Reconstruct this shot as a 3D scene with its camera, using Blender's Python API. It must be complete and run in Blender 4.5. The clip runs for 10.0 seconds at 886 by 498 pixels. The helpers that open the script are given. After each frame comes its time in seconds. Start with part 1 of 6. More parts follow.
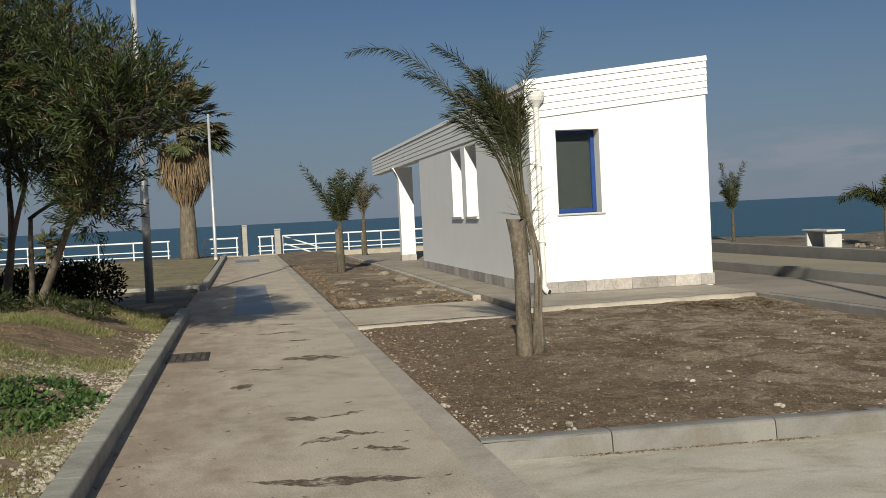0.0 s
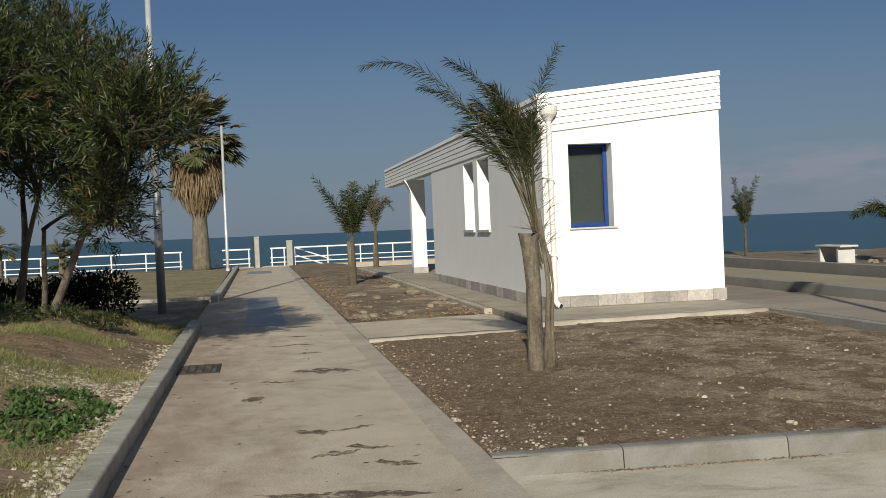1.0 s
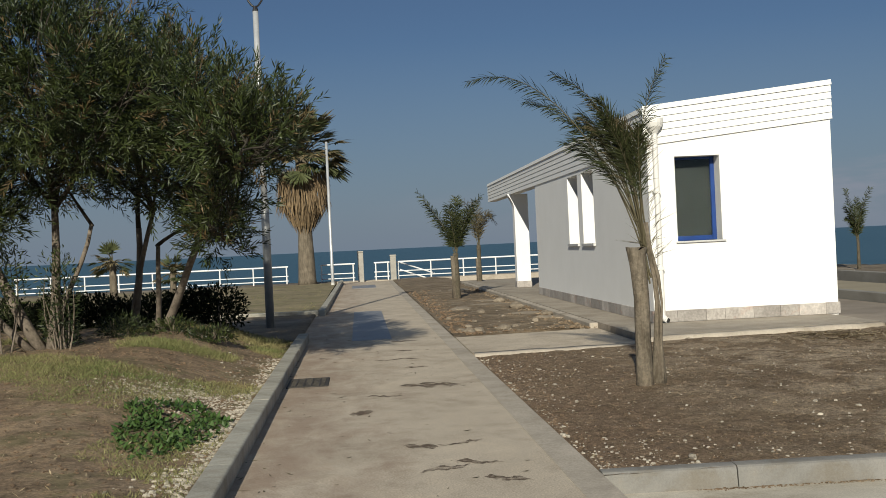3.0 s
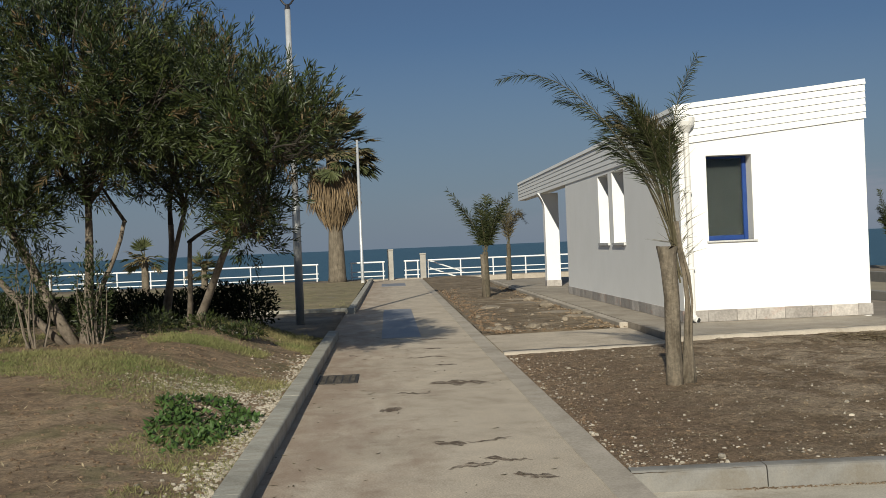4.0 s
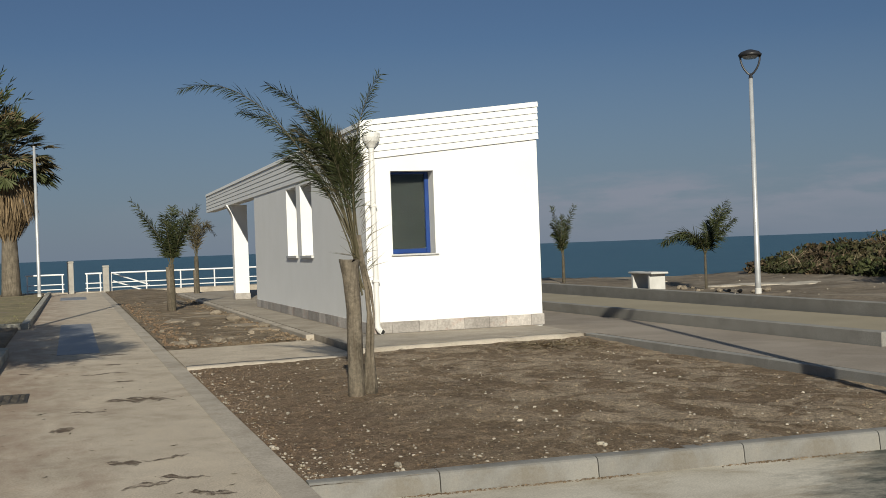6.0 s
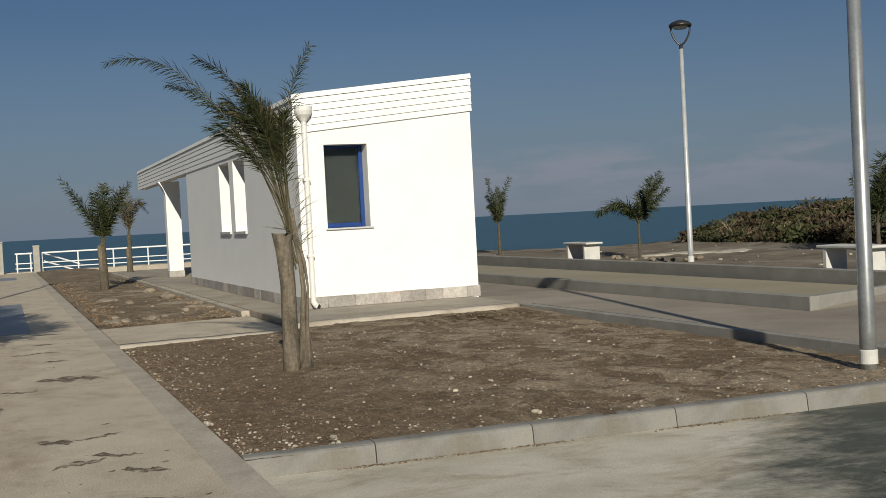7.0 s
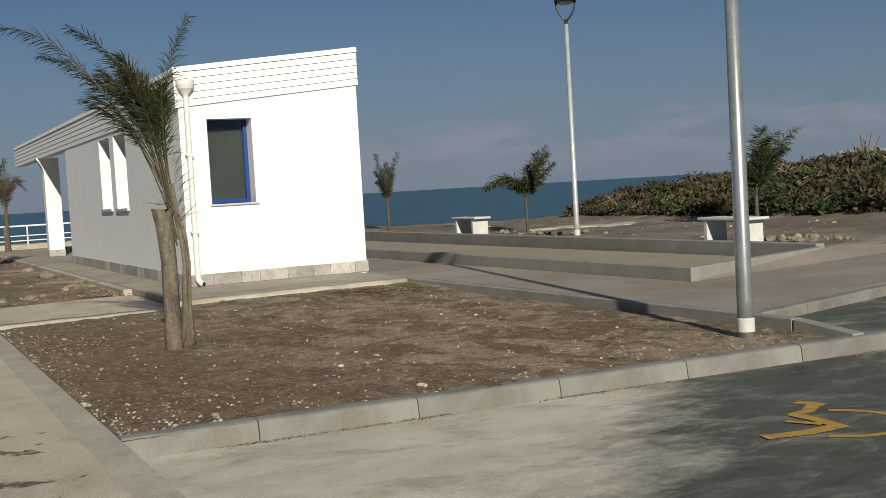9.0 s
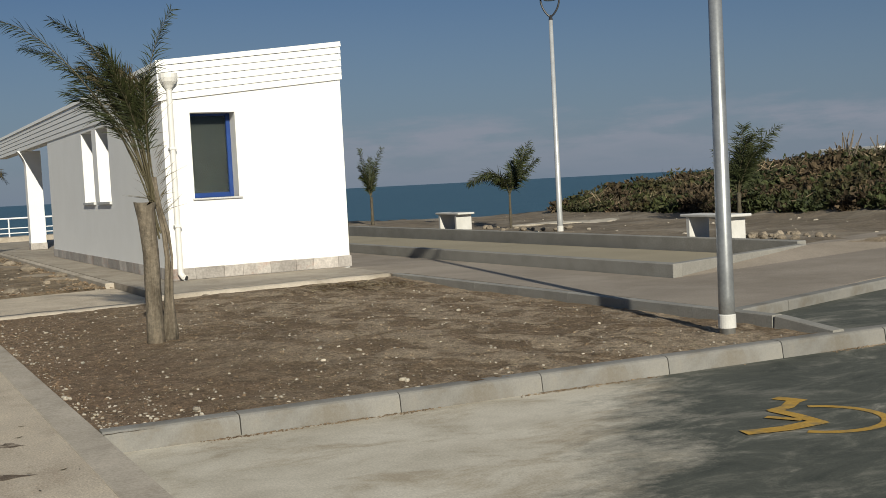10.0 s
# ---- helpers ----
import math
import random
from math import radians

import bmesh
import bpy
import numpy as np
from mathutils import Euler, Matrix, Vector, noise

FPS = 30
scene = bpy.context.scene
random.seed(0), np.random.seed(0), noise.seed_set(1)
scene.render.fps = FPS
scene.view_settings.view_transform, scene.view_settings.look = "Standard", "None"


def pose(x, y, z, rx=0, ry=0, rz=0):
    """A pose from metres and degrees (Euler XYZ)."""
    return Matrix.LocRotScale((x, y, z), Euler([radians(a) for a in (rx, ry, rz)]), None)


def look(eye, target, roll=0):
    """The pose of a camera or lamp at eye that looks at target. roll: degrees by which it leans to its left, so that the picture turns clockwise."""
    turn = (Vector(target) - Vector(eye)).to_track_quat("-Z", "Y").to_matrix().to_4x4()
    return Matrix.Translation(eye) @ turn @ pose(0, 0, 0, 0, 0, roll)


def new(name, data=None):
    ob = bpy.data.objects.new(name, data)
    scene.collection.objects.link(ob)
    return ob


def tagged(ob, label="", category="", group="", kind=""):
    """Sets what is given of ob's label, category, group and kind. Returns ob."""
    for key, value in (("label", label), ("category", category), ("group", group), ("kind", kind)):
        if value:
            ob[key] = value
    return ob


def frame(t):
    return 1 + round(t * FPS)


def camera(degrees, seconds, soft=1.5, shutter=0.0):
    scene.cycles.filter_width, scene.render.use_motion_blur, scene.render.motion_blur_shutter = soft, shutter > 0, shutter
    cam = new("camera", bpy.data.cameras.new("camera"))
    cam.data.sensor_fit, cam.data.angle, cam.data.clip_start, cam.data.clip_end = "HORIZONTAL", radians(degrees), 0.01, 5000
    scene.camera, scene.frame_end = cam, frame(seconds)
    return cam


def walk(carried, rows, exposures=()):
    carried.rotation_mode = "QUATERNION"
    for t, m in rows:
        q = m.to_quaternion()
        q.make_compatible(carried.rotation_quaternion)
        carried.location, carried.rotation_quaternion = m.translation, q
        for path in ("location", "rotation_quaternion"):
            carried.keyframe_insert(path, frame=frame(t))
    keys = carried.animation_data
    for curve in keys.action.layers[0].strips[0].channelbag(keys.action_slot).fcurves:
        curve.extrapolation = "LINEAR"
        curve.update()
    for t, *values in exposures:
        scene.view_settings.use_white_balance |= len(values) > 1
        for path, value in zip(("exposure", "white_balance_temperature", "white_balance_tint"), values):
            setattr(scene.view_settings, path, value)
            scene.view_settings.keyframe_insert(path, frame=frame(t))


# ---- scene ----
cam = camera(41.4, 10.0, soft=0.8)
PATH = [
    (0.0, -0.0, 0.0, 1.6, 88.258, 2.805, -9.686),
    (0.5, -0.003, 0.001, 1.609, 88.458, 2.592, -9.324),
    (1.0, -0.001, 0.002, 1.614, 88.89, 2.43, -9.105),
    (1.5, -0.001, 0.011, 1.621, 89.399, 2.467, -8.693),
    (2.0, -0.013, 0.01, 1.616, 89.808, 2.446, -7.739),
    (2.5, -0.032, -0.001, 1.625, 89.818, 2.49, -6.411),
    (3.0, -0.052, -0.006, 1.626, 89.782, 2.714, -4.131),
    (3.2, -0.06, -0.012, 1.628, 89.77, 2.74, -3.28),
    (3.7, -0.06, -0.02, 1.622, 89.79, 2.5, -2.06),
    (4.3, -0.043, -0.03, 1.606, 89.83, 2.13, -4.45),
    (4.5, -0.038, -0.023, 1.602, 89.947, 1.976, -6.239),
    (5.0, 0.001, -0.023, 1.616, 90.361, 1.734, -11.427),
    (5.5, 0.015, -0.04, 1.618, 90.258, 1.909, -15.025),
    (5.7, 0.023, -0.04, 1.618, 90.13, 1.95, -16.2),
    (7.0, 0.075, -0.033, 1.587, 88.43, 2.985, -20.728),
    (7.5, 0.094, -0.033, 1.578, 87.881, 3.204, -22.168),
    (8.0, 0.121, -0.013, 1.568, 87.325, 3.288, -23.819),
    (8.5, 0.132, -0.013, 1.566, 87.013, 3.317, -25.139),
    (9.0, 0.155, 0.014, 1.558, 86.979, 3.323, -26.076),
    (9.5, 0.159, 0.011, 1.559, 87.028, 3.28, -26.546),
    (10.0, 0.159, 0.007, 1.553, 86.718, 2.974, -26.858),
]
walk(cam, [(t, pose(*p)) for t, *p in PATH], [(0.0, 0.0), (5.5, 0.0), (6.9, -0.12), (8.0, -0.08), (9.5, 0.0), (10.0, 0.02)])

# ---- light ----
SUN_UP, SUN_AZ = 23.5, 12.4   # elevation; light travels 12 degrees east of +y
world = bpy.data.worlds.new("sky")
scene.world = world
world.use_nodes = True
wn, wl = world.node_tree.nodes, world.node_tree.links
sky = wn.new("ShaderNodeTexSky")
sky.sky_type, sky.sun_disc = "NISHITA", False
sky.sun_elevation, sky.sun_rotation = radians(SUN_UP), radians(180 + SUN_AZ)
sky.air_density, sky.dust_density, sky.ozone_density = 1.0, 0.0, 4.0
SKY_GRADE = (0.81, 0.86, 0.99)
tint = wn.new("ShaderNodeMix")
tint.data_type, tint.blend_type = "RGBA", "MULTIPLY"
tint.inputs[0].default_value, tint.inputs[7].default_value = 1.0, (*SKY_GRADE, 1)
wl.new(sky.outputs[0], tint.inputs[6])
# thin cloud low over the sea, clear above; unseen pale zenith added for fill
wvec = wn.new("ShaderNodeTexCoord").outputs["Generated"]
wmap = wn.new("ShaderNodeMapping")
wmap.inputs["Scale"].default_value = (7.0, 7.0, 34.0)
wl.new(wvec, wmap.inputs[0])
wnoise = wn.new("ShaderNodeTexNoise")
wnoise.inputs["Scale"].default_value, wnoise.inputs["Detail"].default_value, wnoise.inputs["Roughness"].default_value = 1.0, 7, 0.6
wl.new(wmap.outputs[0], wnoise.inputs["Vector"])
wsep = wn.new("ShaderNodeSeparateXYZ")
wl.new(wvec, wsep.inputs[0])
band = wn.new("ShaderNodeValToRGB")
band.color_ramp.elements.new(0.17)
# the last stop pales the unseen zenith, which adds ambient light
for el, (p, c) in zip(band.color_ramp.elements, [(0.0, 1.0), (0.17, 0.0), (1.0, 1.0)]):
    el.position, el.color = p, (c, c, c, 1)
def sky_math(op, p, q):
    n = wn.new("ShaderNodeMath")
    n.operation = op
    for i, v in enumerate((p, q)):
        if isinstance(v, (int, float)):
            n.inputs[i].default_value = v
        else:
            wl.new(v, n.inputs[i])
    return n.outputs[0]


# a smooth haze low over the sea, and a low bank of lit puffs towards the east
wl.new(wsep.outputs[2], band.inputs[0])
haze = wn.new("ShaderNodeMix")
haze.data_type = "RGBA"
wl.new(sky_math("MULTIPLY", band.outputs[0], 0.85), haze.inputs[0])
wl.new(tint.outputs[2], haze.inputs[6])
haze.inputs[7].default_value = (4.0, 5.4, 7.5, 1)
east = sky_math("MINIMUM", sky_math("MAXIMUM", sky_math("MULTIPLY", wsep.outputs[0], 2.5), 0.0), 1.0)
puff = wn.new("ShaderNodeValToRGB")
for el, (p, c) in zip(puff.color_ramp.elements, [(0.41, 0.12), (0.56, 0.95)]):
    el.position, el.color = p, (c, c, c, 1)
wl.new(wnoise.outputs[0], puff.inputs[0])
low = wn.new("ShaderNodeValToRGB")
low.color_ramp.elements.new(0.036)
for el, (p, c) in zip(low.color_ramp.elements, [(0.0, 0.3), (0.03, 0.85), (0.053, 0.0)]):
    el.position, el.color = p, (c, c, c, 1)
wl.new(sky_math("ADD", wsep.outputs[2], sky_math("MULTIPLY", sky_math("SUBTRACT", 0.5, wnoise.outputs[0]), 0.09)), low.inputs[0])
clouds = wn.new("ShaderNodeMix")
clouds.data_type = "RGBA"
wl.new(sky_math("MULTIPLY", sky_math("MULTIPLY", puff.outputs[0], low.outputs[0]), east), clouds.inputs[0])
wl.new(haze.outputs[2], clouds.inputs[6])
clouds.inputs[7].default_value = (6.8, 7.3, 8.8, 1)
wl.new(clouds.outputs[2], wn["Background"].inputs[0])
wn["Background"].inputs[1].default_value = 0.037
sun = new("sun", bpy.data.lights.new("sun", "SUN"))
sun.data.energy, sun.data.angle, sun.data.color = 4.9, radians(0.55), (1.0, 0.945, 0.79)
a, e = radians(SUN_AZ), radians(SUN_UP)
sun.matrix_world = look((0, 0, 40), Vector((0, 0, 40)) + Vector((math.sin(a) * math.cos(e), math.cos(a) * math.cos(e), -math.sin(e))))
scene.view_settings.exposure = 0.0

# ---- materials ----
def ramp_node(nt, fac, stops):
    r = nt.nodes.new("ShaderNodeValToRGB")
    els = r.color_ramp.elements
    while len(els) < len(stops):
        els.new(0.5)
    for el, (p, c) in zip(els, stops):
        el.position, el.color = p, (*c, 1) if len(c) == 3 else c
    nt.links.new(fac, r.inputs[0])
    return r.outputs[0]


def noise_node(nt, vec, scale, detail=5, rough=0.6, distort=0.0):
    n = nt.nodes.new("ShaderNodeTexNoise")
    n.inputs["Scale"].default_value, n.inputs["Detail"].default_value = scale, detail
    n.inputs["Roughness"].default_value, n.inputs["Distortion"].default_value = rough, distort
    nt.links.new(vec, n.inputs["Vector"])
    return n.outputs[0]


def stretched(nt, vec, s, shift=(0, 0, 0)):
    m = nt.nodes.new("ShaderNodeMapping")
    m.inputs["Scale"].default_value, m.inputs["Location"].default_value = s, shift
    nt.links.new(vec, m.inputs["Vector"])
    return m.outputs[0]


def mixed(nt, fac, c1, c2, mode="MIX"):
    m = nt.nodes.new("ShaderNodeMix")
    m.data_type, m.blend_type = "RGBA", mode
    for i, v in ((0, fac), (6, c1), (7, c2)):
        if isinstance(v, bpy.types.NodeSocket):
            nt.links.new(v, m.inputs[i])
        elif i == 0:
            m.inputs[i].default_value = v
        else:
            m.inputs[i].default_value = (*v, 1)
    return m.outputs[2]


def material(name, c1, c2, scale=2.0, fine=60.0, rough=0.85, bump=0.3, depth=0.01, metal=0.0, stain=None, stain_amount=0.5,
             stain_scale=(1, 1, 1), stain_cut=(0.5, 0.65), grain=0.25, vary=0.0, islands=0.0, spec=0.4, mottle=None):
    """Base colour from broad noise between c1 and c2, fine grain, an optional stain layer, bump from the grain."""
    m = bpy.data.materials.new(name)
    m.use_nodes = True
    nt = m.node_tree
    bs = nt.nodes["Principled BSDF"]
    vec = nt.nodes.new("ShaderNodeTexCoord").outputs["Object"]
    broad = noise_node(nt, vec, scale, 6, 0.62)
    col = ramp_node(nt, broad, [(0.32, c1), (0.68, c2)])
    small = noise_node(nt, vec, fine, 4, 0.7)
    g = ramp_node(nt, small, [(0.3, (1 - grain,) * 3), (0.7, (1 + grain * 0.5,) * 3)])
    col = mixed(nt, 1.0, col, g, "MULTIPLY")
    if mottle:
        mf = noise_node(nt, stretched(nt, vec, mottle[0], (3.3, 1.7, 0.4)), 1.0, 8, 0.7, 0.3)
        col = mixed(nt, 1.0, col, ramp_node(nt, mf, [(0.36, mottle[1]), (0.5, (1, 1, 1)), (0.66, mottle[2])]), "MULTIPLY")
    if stain:
        sf = noise_node(nt, stretched(nt, vec, stain_scale), 1.0, 7, 0.65, 0.4)
        sf = ramp_node(nt, sf, [(stain_cut[0], (0, 0, 0)), (stain_cut[1], (stain_amount,) * 3)])
        col = mixed(nt, sf, col, stain)
    if vary or islands:
        src = nt.nodes.new("ShaderNodeObjectInfo").outputs["Random"] if vary else nt.nodes.new("ShaderNodeNewGeometry").outputs["Random Per Island"]
        k = vary or islands
        v = ramp_node(nt, src, [(0.0, (1 - k,) * 3), (1.0, (1 + k,) * 3)])
        col = mixed(nt, 1.0, col, v, "MULTIPLY")
    nt.links.new(col, bs.inputs["Base Color"])
    bs.inputs["Roughness"].default_value, bs.inputs["Metallic"].default_value = rough, metal
    bs.inputs["Specular IOR Level"].default_value = spec
    if bump:
        b = nt.nodes.new("ShaderNodeBump")
        b.inputs["Strength"].default_value, b.inputs["Distance"].default_value = bump, depth
        nt.links.new(small, b.inputs["Height"])
        nt.links.new(b.outputs[0], bs.inputs["Normal"])
    return m


PATH_CONCRETE = material("path_concrete", (0.485, 0.41, 0.318), (0.61, 0.525, 0.415), 0.9, 70, 0.9, 0.5, 0.008, mottle=((2.2, 1.5, 1), (0.84, 0.815, 0.79), (1.1, 1.09, 1.07)), grain=0.42, stain=(0.2, 0.145, 0.105), stain_amount=0.42,
                         stain_scale=(1.3, 1.6, 1), stain_cut=(0.57, 0.72))
def kerbside_dirt(m, colour, x0, x1):
    """Reddish earth washed against the kerb, thinning out towards x1."""
    nt = m.node_tree
    bs = nt.nodes["Principled BSDF"]
    was = bs.inputs["Base Color"].links[0].from_socket
    vec = nt.nodes.new("ShaderNodeTexCoord").outputs["Object"]
    sep = nt.nodes.new("ShaderNodeSeparateXYZ")
    nt.links.new(vec, sep.inputs[0])
    far = nt.nodes.new("ShaderNodeMapRange")
    far.inputs["From Min"].default_value, far.inputs["From Max"].default_value = x0, x1
    far.inputs["To Min"].default_value, far.inputs["To Max"].default_value = 0.62, 0.30
    nt.links.new(sep.outputs[0], far.inputs["Value"])
    n = noise_node(nt, stretched(nt, vec, (2.4, 0.9, 1)), 1.0, 8, 0.72, 0.3)
    add = nt.nodes.new("ShaderNodeMath")
    nt.links.new(far.outputs[0], add.inputs[0])
    nt.links.new(n, add.inputs[1])
    half = nt.nodes.new("ShaderNodeMath")
    half.operation = "MULTIPLY"
    half.inputs[1].default_value = 0.86
    nt.links.new(add.outputs[0], half.inputs[0])
    f = ramp_node(nt, half.outputs[0], [(0.76, (0.0,) * 3), (0.98, (0.5,) * 3)])
    nt.links.new(mixed(nt, f, was, colour), bs.inputs["Base Color"])


kerbside_dirt(PATH_CONCRETE, (0.25, 0.155, 0.105), -1.0, 0.6)
STRIP_CONCRETE = material("strip_concrete", (0.40, 0.35, 0.285), (0.49, 0.43, 0.355), 1.6, 50, 0.9, 0.25, 0.005, mottle=((2, 1.2, 2), (0.84, 0.82, 0.79), (1.1, 1.1, 1.1)), stain=(0.22, 0.19, 0.15), stain_amount=0.4,
                          stain_scale=(1.5, 1.5, 1.5))
KERB_CONCRETE = material("kerb_concrete", (0.35, 0.335, 0.285), (0.45, 0.43, 0.37), 2.5, 70, 0.9, 0.3, 0.004, mottle=((2.2, 2.2, 2.2), (0.8, 0.78, 0.74), (1.1, 1.1, 1.08)), stain=(0.23, 0.19, 0.14), stain_amount=0.5,
                         stain_scale=(2.2, 2.2, 3), vary=0.08)
KERB_GREY = material("grey_kerb_concrete", (0.185, 0.18, 0.168), (0.24, 0.232, 0.215), 1.5, 80, 0.9, 0.2, 0.003, grain=0.14, mottle=((2.4, 2.4, 2.4), (0.82, 0.77, 0.70), (1.14, 1.11, 1.06)), stain=(0.21, 0.17, 0.125), stain_amount=0.5,
                     stain_scale=(1.8, 1.8, 5), stain_cut=(0.56, 0.68), vary=0.07)
WALK_CONCRETE = material("walkway_concrete", (0.27, 0.228, 0.185), (0.325, 0.278, 0.228), 0.7, 40, 0.92, 0.2, 0.005, stain=(0.19, 0.16, 0.125), stain_amount=0.4, mottle=((0.9, 0.9, 1), (0.85, 0.84, 0.82), (1.08, 1.08, 1.08)),
                         stain_scale=(0.5, 0.5, 0.5))
COURT_SAND = material("court_sand", (0.29, 0.25, 0.175), (0.35, 0.30, 0.215), 0.5, 60, 0.95, 0.3, 0.006)
WALL_CONCRETE = material("wall_concrete", (0.23, 0.22, 0.20), (0.30, 0.29, 0.265), 1.5, 50, 0.9, 0.25, 0.005, stain=(0.2, 0.185, 0.165), stain_amount=0.4, stain_scale=(2, 2, 4))
SOIL = material("soil", (0.158, 0.116, 0.074), (0.27, 0.205, 0.134), 0.6, 26, 0.97, 1.0, 0.04, stain=(0.37, 0.30, 0.215), stain_amount=0.62,
                stain_scale=(1.3, 2.9, 1), stain_cut=(0.51, 0.64), grain=0.5, mottle=((2.2, 3.4, 1), (0.66, 0.64, 0.60), (1.32, 1.29, 1.22)))
def bed_soil():
    """Brown earth: reddish and stony beside the path, dried to pale crusts further in."""
    m = bpy.data.materials.new("bed_soil")
    m.use_nodes = True
    nt = m.node_tree
    bs = nt.nodes["Principled BSDF"]
    vec = nt.nodes.new("ShaderNodeTexCoord").outputs["Object"]
    sep = nt.nodes.new("ShaderNodeSeparateXYZ")
    nt.links.new(vec, sep.inputs[0])
    broad = noise_node(nt, vec, 0.7, 5, 0.6)
    col = ramp_node(nt, broad, [(0.32, (0.20, 0.142, 0.091)), (0.68, (0.285, 0.21, 0.138))])
    wob = nt.nodes.new("ShaderNodeMath")
    wob.operation = "MULTIPLY_ADD"
    wob.inputs[1].default_value, wob.inputs[2].default_value = 3.0, -1.5
    nt.links.new(noise_node(nt, vec, 1.1, 5, 0.65), wob.inputs[0])
    dist = nt.nodes.new("ShaderNodeMath")
    nt.links.new(sep.outputs[0], dist.inputs[0])
    nt.links.new(wob.outputs[0], dist.inputs[1])
    scaled = nt.nodes.new("ShaderNodeMath")
    scaled.operation = "MULTIPLY"
    scaled.inputs[1].default_value = 0.1
    nt.links.new(dist.outputs[0], scaled.inputs[0])
    red = ramp_node(nt, scaled.outputs[0], [(0.14, (0.85,) * 3), (0.34, (0.0,) * 3)])
    col = mixed(nt, red, col, (0.27, 0.185, 0.122))
    crust = noise_node(nt, stretched(nt, vec, (1.5, 1.15, 1), (2.2, 0.6, 0)), 1.0, 9, 0.68, 0.8)
    crust = ramp_node(nt, crust, [(0.48, (0.0,) * 3), (0.515, (0.6,) * 3), (0.6, (0.85,) * 3)])
    dry = ramp_node(nt, scaled.outputs[0], [(0.26, (0.12,) * 3), (0.46, (1.0,) * 3)])
    col = mixed(nt, mixed(nt, 1.0, crust, dry, "MULTIPLY"), col, (0.46, 0.365, 0.262))
    small = noise_node(nt, vec, 34, 5, 0.75)
    col = mixed(nt, 1.0, col, ramp_node(nt, small, [(0.3, (0.45,) * 3), (0.52, (1.0,) * 3), (0.72, (1.5, 1.46, 1.38))]), "MULTIPLY")
    mid = noise_node(nt, vec, 7, 5, 0.7)
    col = mixed(nt, 1.0, col, ramp_node(nt, mid, [(0.34, (0.66,) * 3), (0.66, (1.25,) * 3)]), "MULTIPLY")
    nt.links.new(col, bs.inputs["Base Color"])
    bs.inputs["Roughness"].default_value, bs.inputs["Specular IOR Level"].default_value = 0.97, 0.2
    b = nt.nodes.new("ShaderNodeBump")
    b.inputs["Strength"].default_value, b.inputs["Distance"].default_value = 1.0, 0.045
    nt.links.new(small, b.inputs["Height"])
    nt.links.new(b.outputs[0], bs.inputs["Normal"])
    return m


BED_SOIL = bed_soil()
APRON_CONCRETE = material("apron_concrete", (0.31, 0.27, 0.22), (0.40, 0.35, 0.285), 1.1, 55, 0.92, 0.25, 0.005, stain=(0.2, 0.16, 0.12), stain_amount=0.4, stain_scale=(1.2, 1.2, 1),
                          mottle=((1.6, 1.6, 1), (0.85, 0.83, 0.8), (1.08, 1.08, 1.06)))
SOIL_FAR = material("far_soil", (0.15, 0.12, 0.085), (0.225, 0.18, 0.13), 0.5, 14, 0.97, 0.8, 0.04, mottle=((1.6, 1.6, 1.6), (0.65, 0.63, 0.6), (1.25, 1.22, 1.18)), stain=(0.38, 0.33, 0.265), stain_amount=0.5,
                    stain_scale=(0.35, 0.35, 0.35), grain=0.35)
DRY_LAWN = material("dry_lawn", (0.20, 0.165, 0.095), (0.32, 0.265, 0.16), 0.8, 20, 0.97, 0.7, 0.025, mottle=((3, 3, 3), (0.7, 0.7, 0.62), (1.2, 1.18, 1.1)), stain=(0.15, 0.15, 0.06), stain_amount=0.5,
                    stain_scale=(0.7, 0.7, 0.7), grain=0.4)
LAWN_SOIL = material("lawn_soil", (0.185, 0.125, 0.077), (0.35, 0.26, 0.168), 1.2, 32, 0.97, 0.8, 0.025, mottle=((5, 6, 3), (0.55, 0.52, 0.48), (1.35, 1.3, 1.22)), stain=(0.13, 0.125, 0.05), stain_amount=0.45,
                     stain_scale=(1.6, 1.6, 1), stain_cut=(0.5, 0.6), grain=0.5)
RUBBLE = material("rubble_stone", (0.19, 0.155, 0.115), (0.31, 0.26, 0.20), 5, 40, 0.95, 0.5, 0.012, grain=0.35, vary=0.25)
ROCK = material("pale_rock", (0.31, 0.27, 0.215), (0.46, 0.415, 0.345), 5, 40, 0.9, 0.4, 0.01, islands=0.25)
PLASTER = material("white_plaster", (0.80, 0.80, 0.785), (0.84, 0.84, 0.83), 1.2, 90, 0.9, 0.12, 0.003, grain=0.04)
BOARD = material("white_board", (0.76, 0.76, 0.74), (0.82, 0.82, 0.80), 2.0, 70, 0.6, 0.05, 0.002, grain=0.05)
TILE = material("stone_tile", (0.33, 0.30, 0.275), (0.49, 0.455, 0.42), 3.0, 25, 0.6, 0.08, 0.002, stain=(0.36, 0.22, 0.17), stain_amount=0.55, stain_scale=(2.5, 2.5, 4),
                stain_cut=(0.56, 0.66), grain=0.3, vary=0.26)
SILL = material("sill_stone", (0.50, 0.50, 0.50), (0.62, 0.62, 0.61), 5, 60, 0.5, 0.05, 0.002)
BLUE = material("blue_frame_paint", (0.010, 0.042, 0.19), (0.015, 0.058, 0.24), 4, 80, 0.4, 0.03, 0.001, grain=0.1)
PIPE = material("pale_pipe", (0.70, 0.69, 0.66), (0.78, 0.77, 0.74), 4, 60, 0.5, 0.04, 0.001, grain=0.08)
DARK = material("dark_hole", (0.012, 0.012, 0.012), (0.02, 0.02, 0.02), 4, 40, 0.8, 0, grain=0.1)
